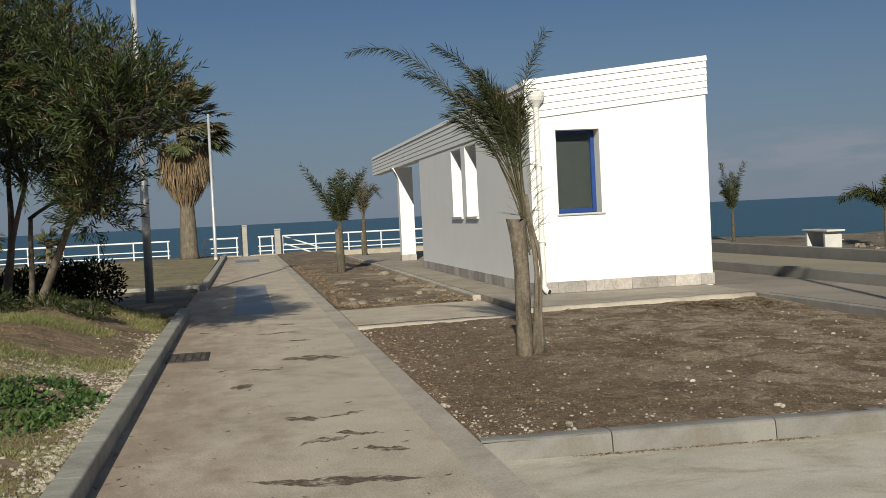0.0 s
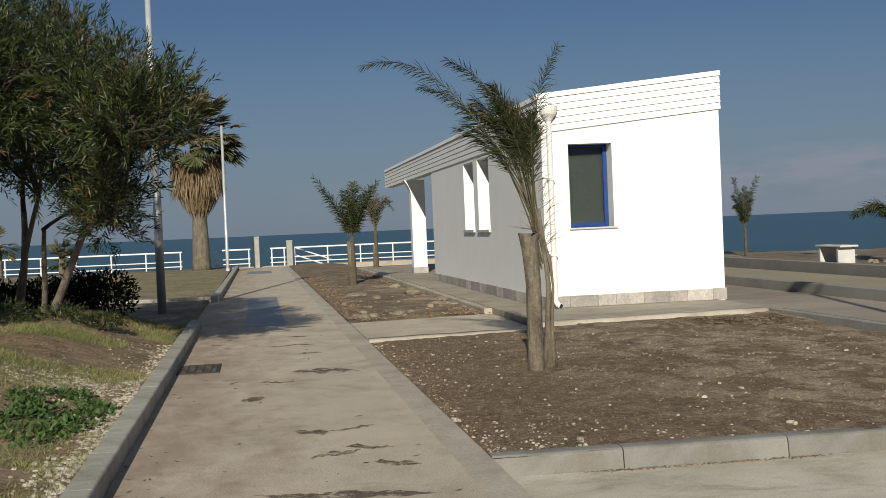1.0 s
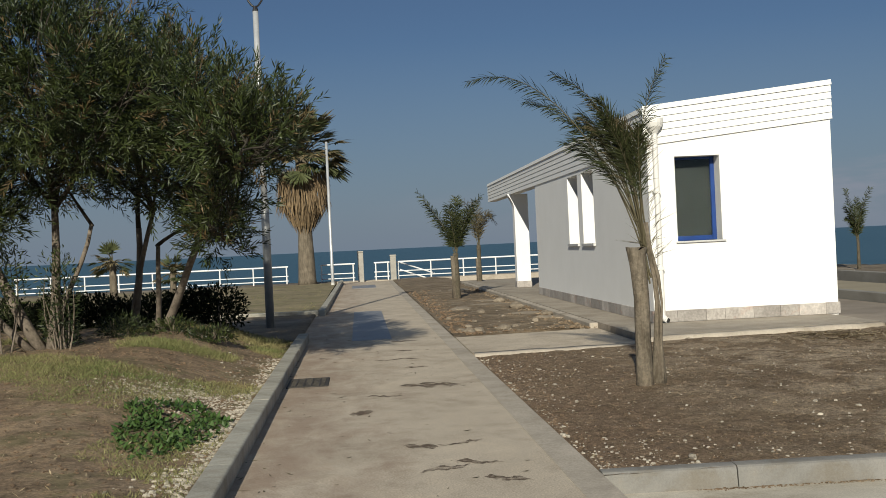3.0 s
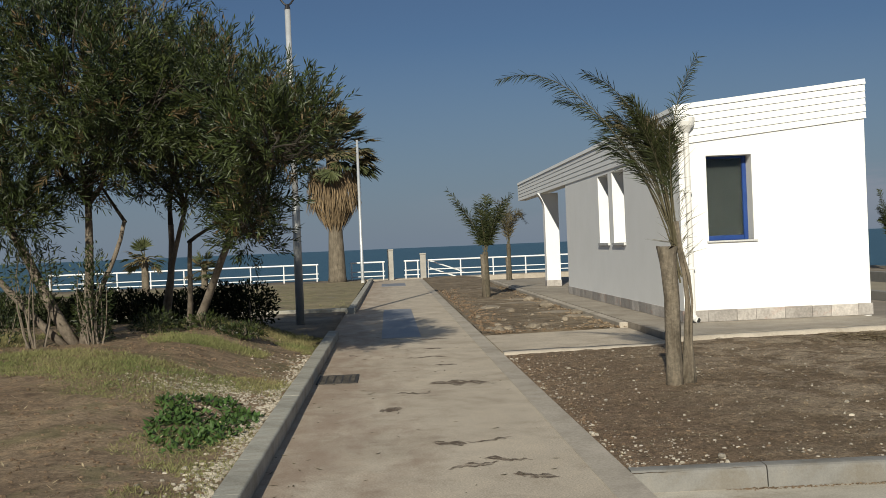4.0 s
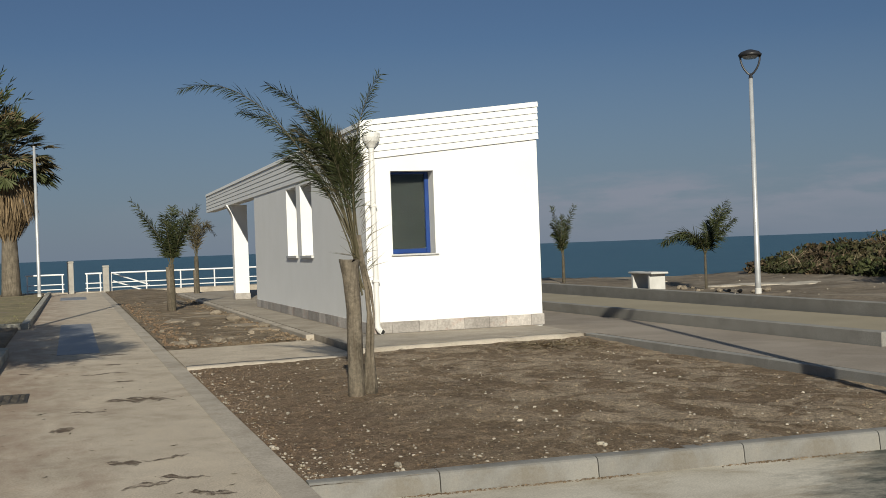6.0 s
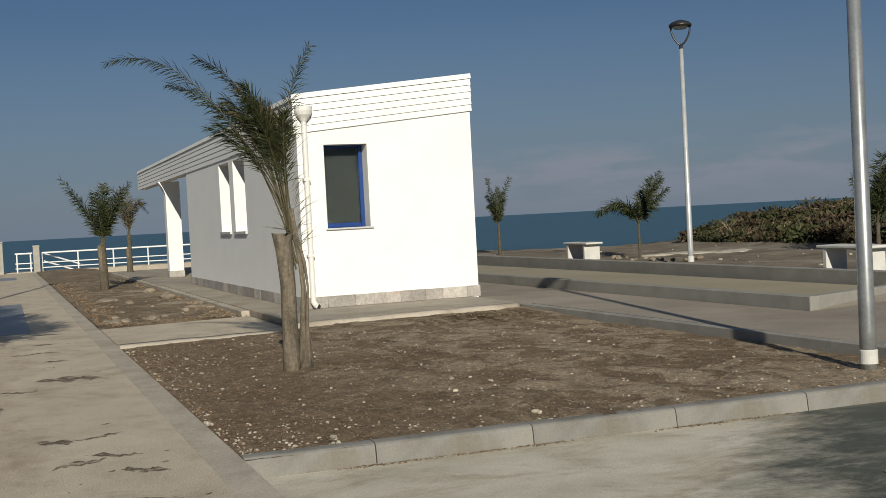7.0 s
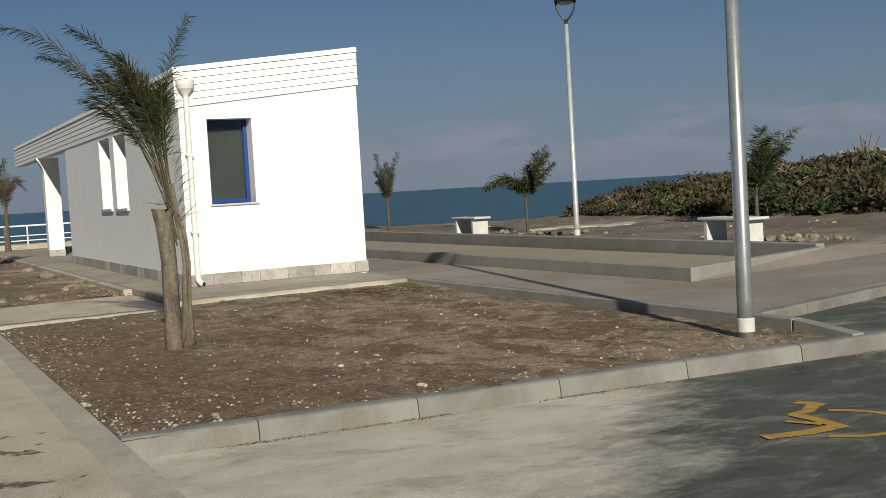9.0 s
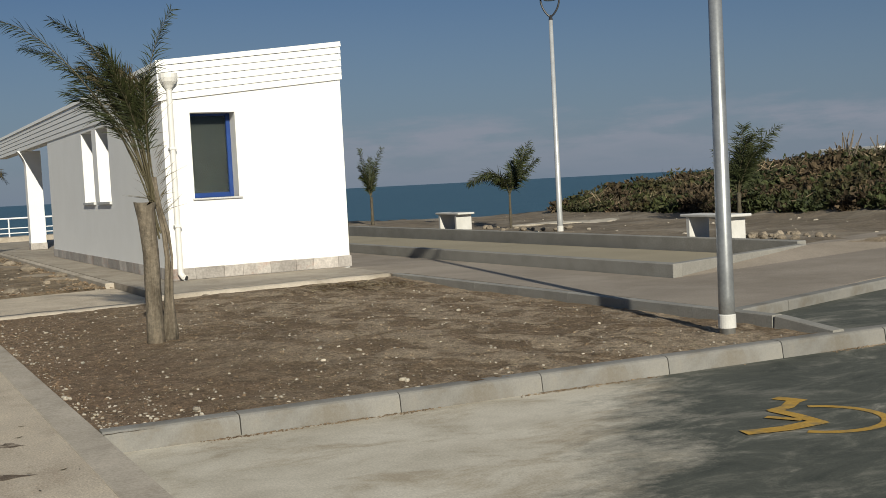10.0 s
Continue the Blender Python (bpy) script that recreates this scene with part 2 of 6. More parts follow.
STEEL = material("galvanised_steel", (0.45, 0.46, 0.47), (0.60, 0.61, 0.62), 3, 35, 0.36, 0.05, 0.001, metal=0.35, grain=0.12)
DULL_STEEL = material("dull_galvanised_steel", (0.30, 0.31, 0.315), (0.42, 0.43, 0.435), 3, 35, 0.33, 0.05, 0.001, metal=0.6, grain=0.14, mottle=((5, 5, 1.2), (0.85, 0.86, 0.87), (1.1, 1.1, 1.1)))
GREY_POLE = material("weathered_pole", (0.32, 0.33, 0.335), (0.42, 0.43, 0.43), 2, 40, 0.5, 0.1, 0.002, metal=0.4, grain=0.15)
LAMP_BLACK = material("lamp_black", (0.015, 0.015, 0.018), (0.03, 0.03, 0.032), 5, 60, 0.4, 0, grain=0.1)
LAMP_GLASS = material("lamp_lens", (0.35, 0.35, 0.34), (0.45, 0.45, 0.44), 5, 60, 0.2, 0, grain=0.05)
RAIL_WHITE = material("rail_white", (0.74, 0.75, 0.76), (0.82, 0.82, 0.82), 3, 40, 0.5, 0.05, 0.001, stain=(0.45, 0.33, 0.24), stain_amount=0.3, stain_scale=(3, 3, 3),
                      stain_cut=(0.62, 0.7), grain=0.06)
POST_STONE = material("stone_post", (0.32, 0.30, 0.27), (0.42, 0.40, 0.36), 4, 50, 0.9, 0.2, 0.005)
BENCH = material("bench_concrete", (0.52, 0.51, 0.485), (0.63, 0.62, 0.595), 3, 60, 0.85, 0.15, 0.003, grain=0.1)
BARK = material("shrub_bark", (0.13, 0.105, 0.08), (0.24, 0.20, 0.16), 4, 30, 0.95, 0.6, 0.015, grain=0.4)
PALM_BARK = material("palm_bark", (0.125, 0.105, 0.078), (0.225, 0.19, 0.145), 3, 28, 0.95, 0.7, 0.02, grain=0.4, stain=(0.09, 0.07, 0.05), stain_amount=0.6, stain_scale=(16, 16, 1.6), mottle=((22, 22, 2.5), (0.6, 0.58, 0.55), (1.25, 1.22, 1.18)))
CUT_WOOD = material("cut_wood", (0.22, 0.17, 0.12), (0.32, 0.26, 0.19), 12, 60, 0.9, 0.4, 0.01)
DRY_FROND = material("dry_frond", (0.15, 0.105, 0.058), (0.28, 0.2, 0.115), 2, 30, 0.9, 0.2, 0.005, islands=0.3)
LEAF = material("shrub_leaf", (0.013, 0.024, 0.006), (0.044, 0.056, 0.014), 1.2, 30, 0.48, 0, grain=0.2, islands=0.6)
TWIG = material("dark_twig", (0.032, 0.027, 0.02), (0.065, 0.055, 0.042), 4, 30, 0.95, 0.4, 0.01, grain=0.4)
LEAF_RED = material("reddish_leaf", (0.075, 0.055, 0.022), (0.12, 0.08, 0.034), 1.2, 30, 0.6, 0, grain=0.2, islands=0.4)
# hedge green darkened to near black: the trees' shade is in the colour
SHADED_HEDGE_LEAF = material("shaded_hedge_leaf", (0.014, 0.020, 0.009), (0.026, 0.032, 0.014), 1.5, 30, 0.8, 0, grain=0.2, islands=0.4, spec=0.12)
PALM_LEAF = material("palm_leaf", (0.023, 0.032, 0.012), (0.050, 0.057, 0.022), 1.5, 30, 0.6, 0, grain=0.2, islands=0.35, spec=0.2)
YOUNG_BARK = material("young_palm_bark", (0.075, 0.065, 0.045), (0.13, 0.11, 0.08), 6, 30, 0.95, 0.6, 0.015, grain=0.4, mottle=((9, 9, 14), (0.7, 0.68, 0.65), (1.2, 1.18, 1.15)))
FAN_LEAF = material("fan_leaf", (0.045, 0.06, 0.024), (0.10, 0.11, 0.045), 1.5, 30, 0.55, 0, grain=0.2, islands=0.35)
FAN_DRY = material("yellowing_fan_leaf", (0.15, 0.12, 0.06), (0.24, 0.195, 0.105), 1.5, 30, 0.65, 0, grain=0.2, islands=0.3)
PALM_STALK = material("palm_stalk", (0.062, 0.055, 0.03), (0.11, 0.092, 0.05), 3, 30, 0.7, 0.1, 0.004, grain=0.2)
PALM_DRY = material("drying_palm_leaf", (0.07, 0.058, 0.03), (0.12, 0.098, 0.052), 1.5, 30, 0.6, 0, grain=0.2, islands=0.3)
GRASS = material("grass_blade", (0.11, 0.142, 0.042), (0.25, 0.21, 0.10), 0.7, 12, 0.8, 0, grain=0.15, islands=0.4)
WEED = material("weed_leaf", (0.04, 0.082, 0.018), (0.07, 0.125, 0.03), 2.0, 30, 0.55, 0, grain=0.2, islands=0.35)
SCRUB_LEAF = material("scrub_leaf", (0.022, 0.032, 0.009), (0.052, 0.060, 0.018), 0.35, 20, 0.75, 0, grain=0.2, islands=0.5, stain=(0.06, 0.036, 0.019), stain_amount=0.7,
                      stain_scale=(0.4, 0.4, 0.4), stain_cut=(0.5, 0.6))
SCRUB_DRY = material("withered_scrub", (0.05, 0.035, 0.02), (0.105, 0.075, 0.042), 0.6, 20, 0.85, 0, grain=0.2, islands=0.5)
LIMESTONE = material("white_gravel", (0.37, 0.325, 0.255), (0.50, 0.455, 0.375), 5, 40, 0.9, 0.3, 0.008, islands=0.2)
STRAW = material("straw", (0.36, 0.285, 0.17), (0.52, 0.42, 0.27), 1.0, 20, 0.9, 0, grain=0.2, islands=0.35)
DRY_REED = material("dry_reed", (0.24, 0.19, 0.12), (0.36, 0.29, 0.19), 1.0, 20, 0.9, 0, grain=0.2, islands=0.35)
STREAK = material("dirt_streak", (0.105, 0.075, 0.052), (0.19, 0.135, 0.095), 9, 50, 0.95, 0.3, 0.005, grain=0.4)
streak_bs = STREAK.node_tree.nodes["Principled BSDF"]
streak_vec = STREAK.node_tree.nodes.new("ShaderNodeTexCoord").outputs["Object"]
streak_thin = noise_node(STREAK.node_tree, stretched(STREAK.node_tree, streak_vec, (6, 9, 1)), 1.0, 8, 0.75, 0.5)
STREAK.node_tree.links.new(ramp_node(STREAK.node_tree, streak_thin, [(0.40, (0.0, 0.0, 0.0)), (0.54, (0.8, 0.8, 0.8))]), streak_bs.inputs["Alpha"])
PATCH = material("repair_patch", (0.22, 0.225, 0.24), (0.26, 0.265, 0.28), 2, 50, 0.5, 0.03, 0.002, grain=0.1, spec=0.4)
IRON = material("grate_iron", (0.05, 0.045, 0.04), (0.09, 0.08, 0.07), 8, 60, 0.7, 0.2, 0.002, metal=0.4)
YELLOW = material("yellow_paint", (0.42, 0.245, 0.04), (0.54, 0.325, 0.06), 5, 50, 0.8, 0.1, 0.002, stain=(0.17, 0.145, 0.09), stain_amount=0.75, stain_scale=(6, 6, 6), grain=0.25)
BLIND = material("grey_blind", (0.007, 0.008, 0.007), (0.012, 0.013, 0.011), 3, 40, 0.8, 0.1, 0.002, grain=0.1)
WHITE_HOUSE = material("far_house_wall", (0.62, 0.61, 0.58), (0.72, 0.71, 0.69), 0.5, 10, 0.9, 0, grain=0.05)

def road_material():
    """Asphalt that is buried under pale sand near the kerb and the path."""
    m = bpy.data.materials.new("sandy_asphalt")
    m.use_nodes = True
    nt = m.node_tree
    bs = nt.nodes["Principled BSDF"]
    vec = nt.nodes.new("ShaderNodeTexCoord").outputs["Object"]
    sep = nt.nodes.new("ShaderNodeSeparateXYZ")
    nt.links.new(vec, sep.inputs[0])
    def calc(op, p, q):
        n = nt.nodes.new("ShaderNodeMath")
        n.operation = op
        for i, v in enumerate((p, q)):
            if isinstance(v, (int, float)):
                n.inputs[i].default_value = v
            else:
                nt.links.new(v, n.inputs[i])
        return n.outputs[0]
    wob = noise_node(nt, stretched(nt, vec, (0.9, 1.5, 1)), 1.0, 9, 0.75, 0.0)
    # distance beyond the edge of the drifted sand
    edge = calc("ADD", calc("MULTIPLY", sep.outputs[0], 0.55), calc("MULTIPLY", sep.outputs[1], -0.42))
    f = calc("ADD", edge, calc("MULTIPLY", calc("SUBTRACT", wob, 0.5), 2.2))
    sandy = ramp_node(nt, calc("ADD", calc("MULTIPLY", f, 0.9), 0.53), [(0.2, (0, 0, 0)), (0.45, (0.5, 0.5, 0.5)), (0.72, (1, 1, 1))])
    fine = noise_node(nt, vec, 70, 4, 0.7)
    broad = noise_node(nt, vec, 1.3, 6, 0.6)
    asphalt = ramp_node(nt, noise_node(nt, stretched(nt, vec, (1.2, 2.2, 1)), 1.0, 9, 0.74, 0.6), [(0.34, (0.04, 0.046, 0.037)), (0.52, (0.08, 0.084, 0.068)), (0.60, (0.15, 0.148, 0.12)), (0.68, (0.30, 0.28, 0.235))])
    swept = ramp_node(nt, noise_node(nt, stretched(nt, vec, (0.8, 2.0, 1), (0.7, 0.2, 0)), 1.0, 8, 0.7, 0.5), [(0.52, (0.0,) * 3), (0.66, (0.4,) * 3)])
    asphalt = mixed(nt, swept, asphalt, (0.30, 0.28, 0.235))
    sand = ramp_node(nt, broad, [(0.3, (0.44, 0.395, 0.315)), (0.5, (0.55, 0.50, 0.41)), (0.7, (0.63, 0.58, 0.485))])
    stained = ramp_node(nt, noise_node(nt, stretched(nt, vec, (1.1, 1.6, 1), (4.1, 2.0, 0)), 1.0, 9, 0.72, 0.4), [(0.36, (0.72, 0.67, 0.60)), (0.5, (1.0,) * 3), (0.66, (1.08, 1.08, 1.09))])
    col = mixed(nt, sandy, mixed(nt, 1.0, sand, stained, "MULTIPLY"), asphalt)
    g = ramp_node(nt, fine, [(0.3, (0.75,) * 3), (0.7, (1.12,) * 3)])
    nt.links.new(mixed(nt, 1.0, col, g, "MULTIPLY"), bs.inputs["Base Color"])
    bs.inputs["Roughness"].default_value = 0.93
    b = nt.nodes.new("ShaderNodeBump")
    b.inputs["Strength"].default_value, b.inputs["Distance"].default_value = 0.35, 0.006
    nt.links.new(fine, b.inputs["Height"])
    nt.links.new(b.outputs[0], bs.inputs["Normal"])
    return m


def water_material():
    m = bpy.data.materials.new("sea_water")
    m.use_nodes = True
    nt = m.node_tree
    bs = nt.nodes["Principled BSDF"]
    vec = nt.nodes.new("ShaderNodeTexCoord").outputs["Object"]
    n = noise_node(nt, stretched(nt, vec, (0.012, 0.05, 1)), 1.0, 6, 0.65)
    nt.links.new(ramp_node(nt, n, [(0.3, (0.032, 0.084, 0.118)), (0.7, (0.052, 0.116, 0.155))]), bs.inputs["Base Color"])
    bs.inputs["Roughness"].default_value, bs.inputs["IOR"].default_value = 0.35, 1.33
    bs.inputs["Specular IOR Level"].default_value = 0.25
    w = noise_node(nt, stretched(nt, vec, (0.5, 1.0, 1)), 1.0, 5, 0.6)
    b = nt.nodes.new("ShaderNodeBump")
    b.inputs["Strength"].default_value, b.inputs["Distance"].default_value = 0.8, 0.4
    nt.links.new(w, b.inputs["Height"])
    nt.links.new(b.outputs[0], bs.inputs["Normal"])
    return m


def glass_material():
    m = bpy.data.materials.new("window_glass")
    m.use_nodes = True
    bs = m.node_tree.nodes["Principled BSDF"]
    bs.inputs["Base Color"].default_value = (0.75, 0.82, 0.80, 1)
    bs.inputs["Roughness"].default_value, bs.inputs["Transmission Weight"].default_value, bs.inputs["IOR"].default_value = 0.02, 1.0, 1.38
    return m


ROAD, WATER, GLASS = road_material(), water_material(), glass_material()

# ---- mesh helpers ----
def part(name, bm, material, parent=None, label="", smooth=False):
    me = bpy.data.meshes.new(name)
    if smooth:
        for f in bm.faces:
            f.smooth = True
    bm.to_mesh(me)
    bm.free()
    for m in (material if isinstance(material, (list, tuple)) else [material]):
        me.materials.append(m)
    ob = new(name, me)
    ob.parent = parent
    return tagged(ob, label) if label else ob


def thing(name, at, label, category, group="", kind=""):
    ob = new(name)
    ob.location, ob.empty_display_size = at, 0.2
    return tagged(ob, label, category, group, kind)


def add_box(bm, x0, x1, y0, y1, z0, z1):
    vs = [bm.verts.new((x, y, z)) for z in (z0, z1) for x, y in ((x0, y0), (x1, y0), (x1, y1), (x0, y1))]
    return [bm.faces.new([vs[i] for i in f]) for f in ((3, 2, 1, 0), (4, 5, 6, 7), (0, 1, 5, 4), (1, 2, 6, 5), (2, 3, 7, 6), (3, 0, 4, 7))]


def box(x0, x1, y0, y1, z0, z1, bevel=0.0, segs=1):
    bm = bmesh.new()
    add_box(bm, x0, x1, y0, y1, z0, z1)
    if bevel:
        bmesh.ops.bevel(bm, geom=bm.edges[:], offset=bevel, segments=segs, affect="EDGES", profile=0.5)
    return bm


def add_tube(bm, pts, radii, n=8, cap=True):
    """A tapered tube through pts."""
    rings = []
    for i, p in enumerate(pts):
        p = Vector(p)
        d = (Vector(pts[min(i + 1, len(pts) - 1)]) - Vector(pts[max(i - 1, 0)])).normalized()
        u = d.cross(Vector((0.3, 1, 0.1)) if abs(d.y) < 0.9 else Vector((1, 0.1, 0.2))).normalized()
        v = d.cross(u)
        rings.append([bm.verts.new(p + radii[i] * (math.cos(k * math.tau / n) * u + math.sin(k * math.tau / n) * v)) for k in range(n)])
    for r1, r2 in zip(rings, rings[1:]):
        for k in range(n):
            bm.faces.new((r1[k], r1[(k + 1) % n], r2[(k + 1) % n], r2[k]))
    if cap:
        bm.faces.new(rings[0][::-1])
        bm.faces.new(rings[-1])
    return rings


def tube(pts, radii, n=8):
    bm = bmesh.new()
    add_tube(bm, pts, radii, n)
    bmesh.ops.recalc_face_normals(bm, faces=bm.faces[:])
    return bm


def from_lists(name, verts, faces, material, parent=None, label="", mat_ids=None):
    me = bpy.data.meshes.new(name)
    me.from_pydata(verts, [], faces)
    for m in (material if isinstance(material, (list, tuple)) else [material]):
        me.materials.append(m)
    if mat_ids is not None:
        me.polygons.foreach_set("material_index", mat_ids)
    ob = new(name, me)
    ob.parent = parent
    return tagged(ob, label) if label else ob


def sheet(name, xs, ys, height, material, parent=None):
    """A grid of ground with heights from a function."""
    verts = [(x, y, height(x, y)) for y in ys for x in xs]
    n = len(xs)
    faces = [(j * n + i, j * n + i + 1, (j + 1) * n + i + 1, (j + 1) * n + i) for j in range(len(ys) - 1) for i in range(n - 1)]
    ob = from_lists(name, verts, faces, material, parent)
    for p in ob.data.polygons:
        p.use_smooth = True
    return ob


def steps(a, b, n):
    return [a + (b - a) * i / n for i in range(n + 1)]


def bumpy(x, y, s=1.0, h=0.02):
    return h * noise.fractal(Vector((x * s, y * s, 3.1)), 0.9, 2.1, 4)


def leaf_quads(verts, faces, p, d, side, length, width, fold=0.0):
    """One narrow pointed leaf: two quads that meet in a fold along the midrib."""
    b = len(verts)
    mid = p + d * (length * 0.45)
    tip = p + d * length
    up = d.cross(side).normalized() * (width * fold)
    verts.extend((tuple(p), tuple(mid + side * width * 0.5 + up), tuple(tip), tuple(mid - side * width * 0.5 + up)))
    faces.append((b, b + 1, b + 2, b + 3))


def rand_dir(rng):
    z = rng.uniform(-1, 1)
    t = rng.uniform(0, math.tau)
    r = math.sqrt(1 - z * z)
    return Vector((r * math.cos(t), r * math.sin(t), z))

# ---- ground and hard landscape ----
STR = dict(kind="structure")
ROAD_Z = -0.145

sea_floor = sheet("water", [-4800, -600, -120, -40, 0, 40, 120, 600, 4800], [20, 40, 80, 200, 700, 2000, 4850], lambda x, y: -6.0, WATER)
tagged(sea_floor, "calm blue-grey sea reaching a hazy horizon", "sea", **STR)

def coast(x):
    """The y at which the land breaks off towards the sea."""
    if x < 9:
        return 59.5
    if x < 16:
        return 59.5 - (x - 9) * 2.7
    return 40.5 - min(x - 16, 5) * 1.2 + max(0, x - 24) * 0.9


def mound(x, y):
    """The scrub bank that rises to the right of the open ground."""
    u = (x - 19.8 - 0.055 * max(0.0, y - 18) - 0.4 * noise.noise(Vector((y * 0.25, 0.3, 0))))
    rise = 1 / (1 + math.exp(-(u - 1.3) * 1.35)) if u > -3 else 0.0
    along = 0.55 + 0.85 / (1 + math.exp((y - 30.0) * 0.33))
    return 0.7 * rise * along * (1 + 0.06 * max(0.0, min(u, 12))) * (1 + 0.3 * noise.noise(Vector((x * 0.35, y * 0.35, 1.7))) + 0.16 * noise.noise(Vector((x * 0.9, y * 0.9, 4.2))))


def land(x, y):
    """Bare ground round the built parts: low where paving covers it."""
    z = -0.2
    if x > 13.55 + 0.0239 * max(0.0, y - 14) + (0.15 if y < 14 else 0.0) and y > 13.5:
        z = 0.27 + bumpy(x, y, 0.9, 0.05) + mound(x, y)
    elif x < -1.15 and y > 27.5:
        z = 0.05 + bumpy(x, y, 0.8, 0.03)
    elif x < -1.15 and y > -10:
        z = 0.05 + bumpy(x, y, 0.9, 0.035)
    if y > coast(x):
        z = max(-7.0, z - (y - coast(x)) * 2.0)
    return z


ground = sheet("ground", steps(-60, -12, 24) + steps(-11.5, -1.2, 40) + [-1.14, 0, 4, 8, 12, 13.4] + steps(13.5, 14.2, 16) + steps(14.5, 32, 58) + steps(33, 110, 30), steps(-40, -4, 9) + steps(-3, 62, 150) + steps(63, 120, 12), land, SOIL_FAR)
tagged(ground, "bare dry coastal ground with pale stones and dust", "ground", **STR)

def ease(v):
    v = min(max(v, 0.0), 1.0)
    return v * v * (3 - 2 * v)


def lawn_z(x, y):
    """The lawn swells gently away from the kerb, and ends in a short slope to the side path."""
    z = 0.075 + bumpy(x, y, 0.9, 0.035) + 0.42 * ease((-x - 1.3) / 1.7) * ease((y - 7) / 8.5)
    return z - (z + 0.15) * ease((y - 20.7) / 0.7)


lawn = sheet("lawn", steps(-13, -1.2, 70), steps(-3, 21.45, 130), lambda x, y: lawn_z(x, y) + bumpy(x, y, 4, 0.012), LAWN_SOIL)
tagged(lawn, "worn brown lawn with patchy grass and earth", "lawn", **STR)
lawn_b = sheet("lawn", steps(-16, -1.15, 40), steps(29.4, 54.5, 50), lambda x, y: 0.075 + bumpy(x, y, 0.9, 0.02), DRY_LAWN)
tagged(lawn_b, "dry sandy grass plot by the sea railing", "lawn", **STR)

road = part("road", box(-60, 60, -40, 7.95, -0.4, ROAD_Z), ROAD)
tagged(road, "dark asphalt parking lane under drifts of pale sand", "road", **STR)
road_b = part("road", box(8.17, 40, 7.84, 11.2, -0.4, -0.01), ROAD)
tagged(road_b, "dark asphalt bay behind the kerb", "road", **STR)

path = part("path", box(-1.02, 1.3, -6, 57.4, -0.3, 0.0), PATH_CONCRETE)
tagged(path, "worn concrete path with brown dirt stains", "path", **STR)
edge = part("path_edging", box(1.3, 1.54, -6, 57.4, -0.3, 0.006, 0.004), STRIP_CONCRETE)
tagged(edge, "smooth grey concrete edging strip of the path", "edging", **STR)
cross_l = part("path", box(-16, -1.024, 21.5, 29.3, -0.3, -0.004), PATH_CONCRETE)
tagged(cross_l, "shaded concrete side path", "path", **STR)
quay = part("pavement", box(-16, 9.5, 57.404, 59.2, -0.6, 0.03), STRIP_CONCRETE)
tagged(quay, "concrete quay edge under the sea railing", "pavement", **STR)

def prism(outline, z0, z1):
    bm = bmesh.new()
    lo = [bm.verts.new((x, y, z0)) for x, y in outline]
    hi = [bm.verts.new((x, y, z1(x, y) if callable(z1) else z1)) for x, y in outline]
    bm.faces.new(hi)
    bm.faces.new(lo[::-1])
    for i in range(len(lo)):
        j = (i + 1) % len(lo)
        bm.faces.new((lo[i], lo[j], hi[j], hi[i]))
    bmesh.ops.recalc_face_normals(bm, faces=bm.faces[:])
    return bm


def bed_height(x, y):
    """The soil swells in the middle and is heaped against the apron behind."""
    u, v = min(max((x - 1.54) / 6.5, 0), 1), min(max((y - 7.9) / 9.4, 0), 1)
    heap = ease((y - 14.6) / 2.3) * ease((x - 3.2) / 1.5)
    return -0.014 + 0.085 * math.sin(math.pi * u) * math.sin(math.pi * v) ** 0.7 + 0.062 * heap + bumpy(x, y, 2.2, 0.018)


def back_edge(x):
    """The skewed line at which link path and apron end towards the bed."""
    return 16.8 + (x - 1.54) * 0.105


bed = sheet("soil_bed", steps(1.54, 8.06, 100), steps(7.95, 17.6, 150), lambda x, y: bed_height(x, y) - 0.25 * ease((y - back_edge(x) - 0.05) / 0.12) + bumpy(x, y, 9, 0.008) + 0.006 * noise.noise(Vector((x * 17, y * 17, 2))), BED_SOIL)
tagged(bed, "bare brown soil bed with small stones", "soil bed", **STR)
bed_b = sheet("soil_bed", steps(1.54, 4.16, 24), steps(20.3, 22, 14) + steps(22.3, 57.3, 110), lambda x, y: -0.015 + ease((y - 20.35) / 0.5) * (0.03 + bumpy(x, y, 1.6, 0.035) + 0.05 * math.sin(math.pi * (x - 1.54) / 2.62)), SOIL)
tagged(bed_b, "long soil bed with rubble beside the path", "soil bed", **STR)

cross_r = part("path", prism([(1.544, back_edge(1.544) + 0.2), (4.1, back_edge(4.1) + 0.2), (4.1, 20.5), (1.544, 20.1)], -0.3, 0.02), PATH_CONCRETE)
tagged(cross_r, "short concrete link path to the building", "path", **STR)


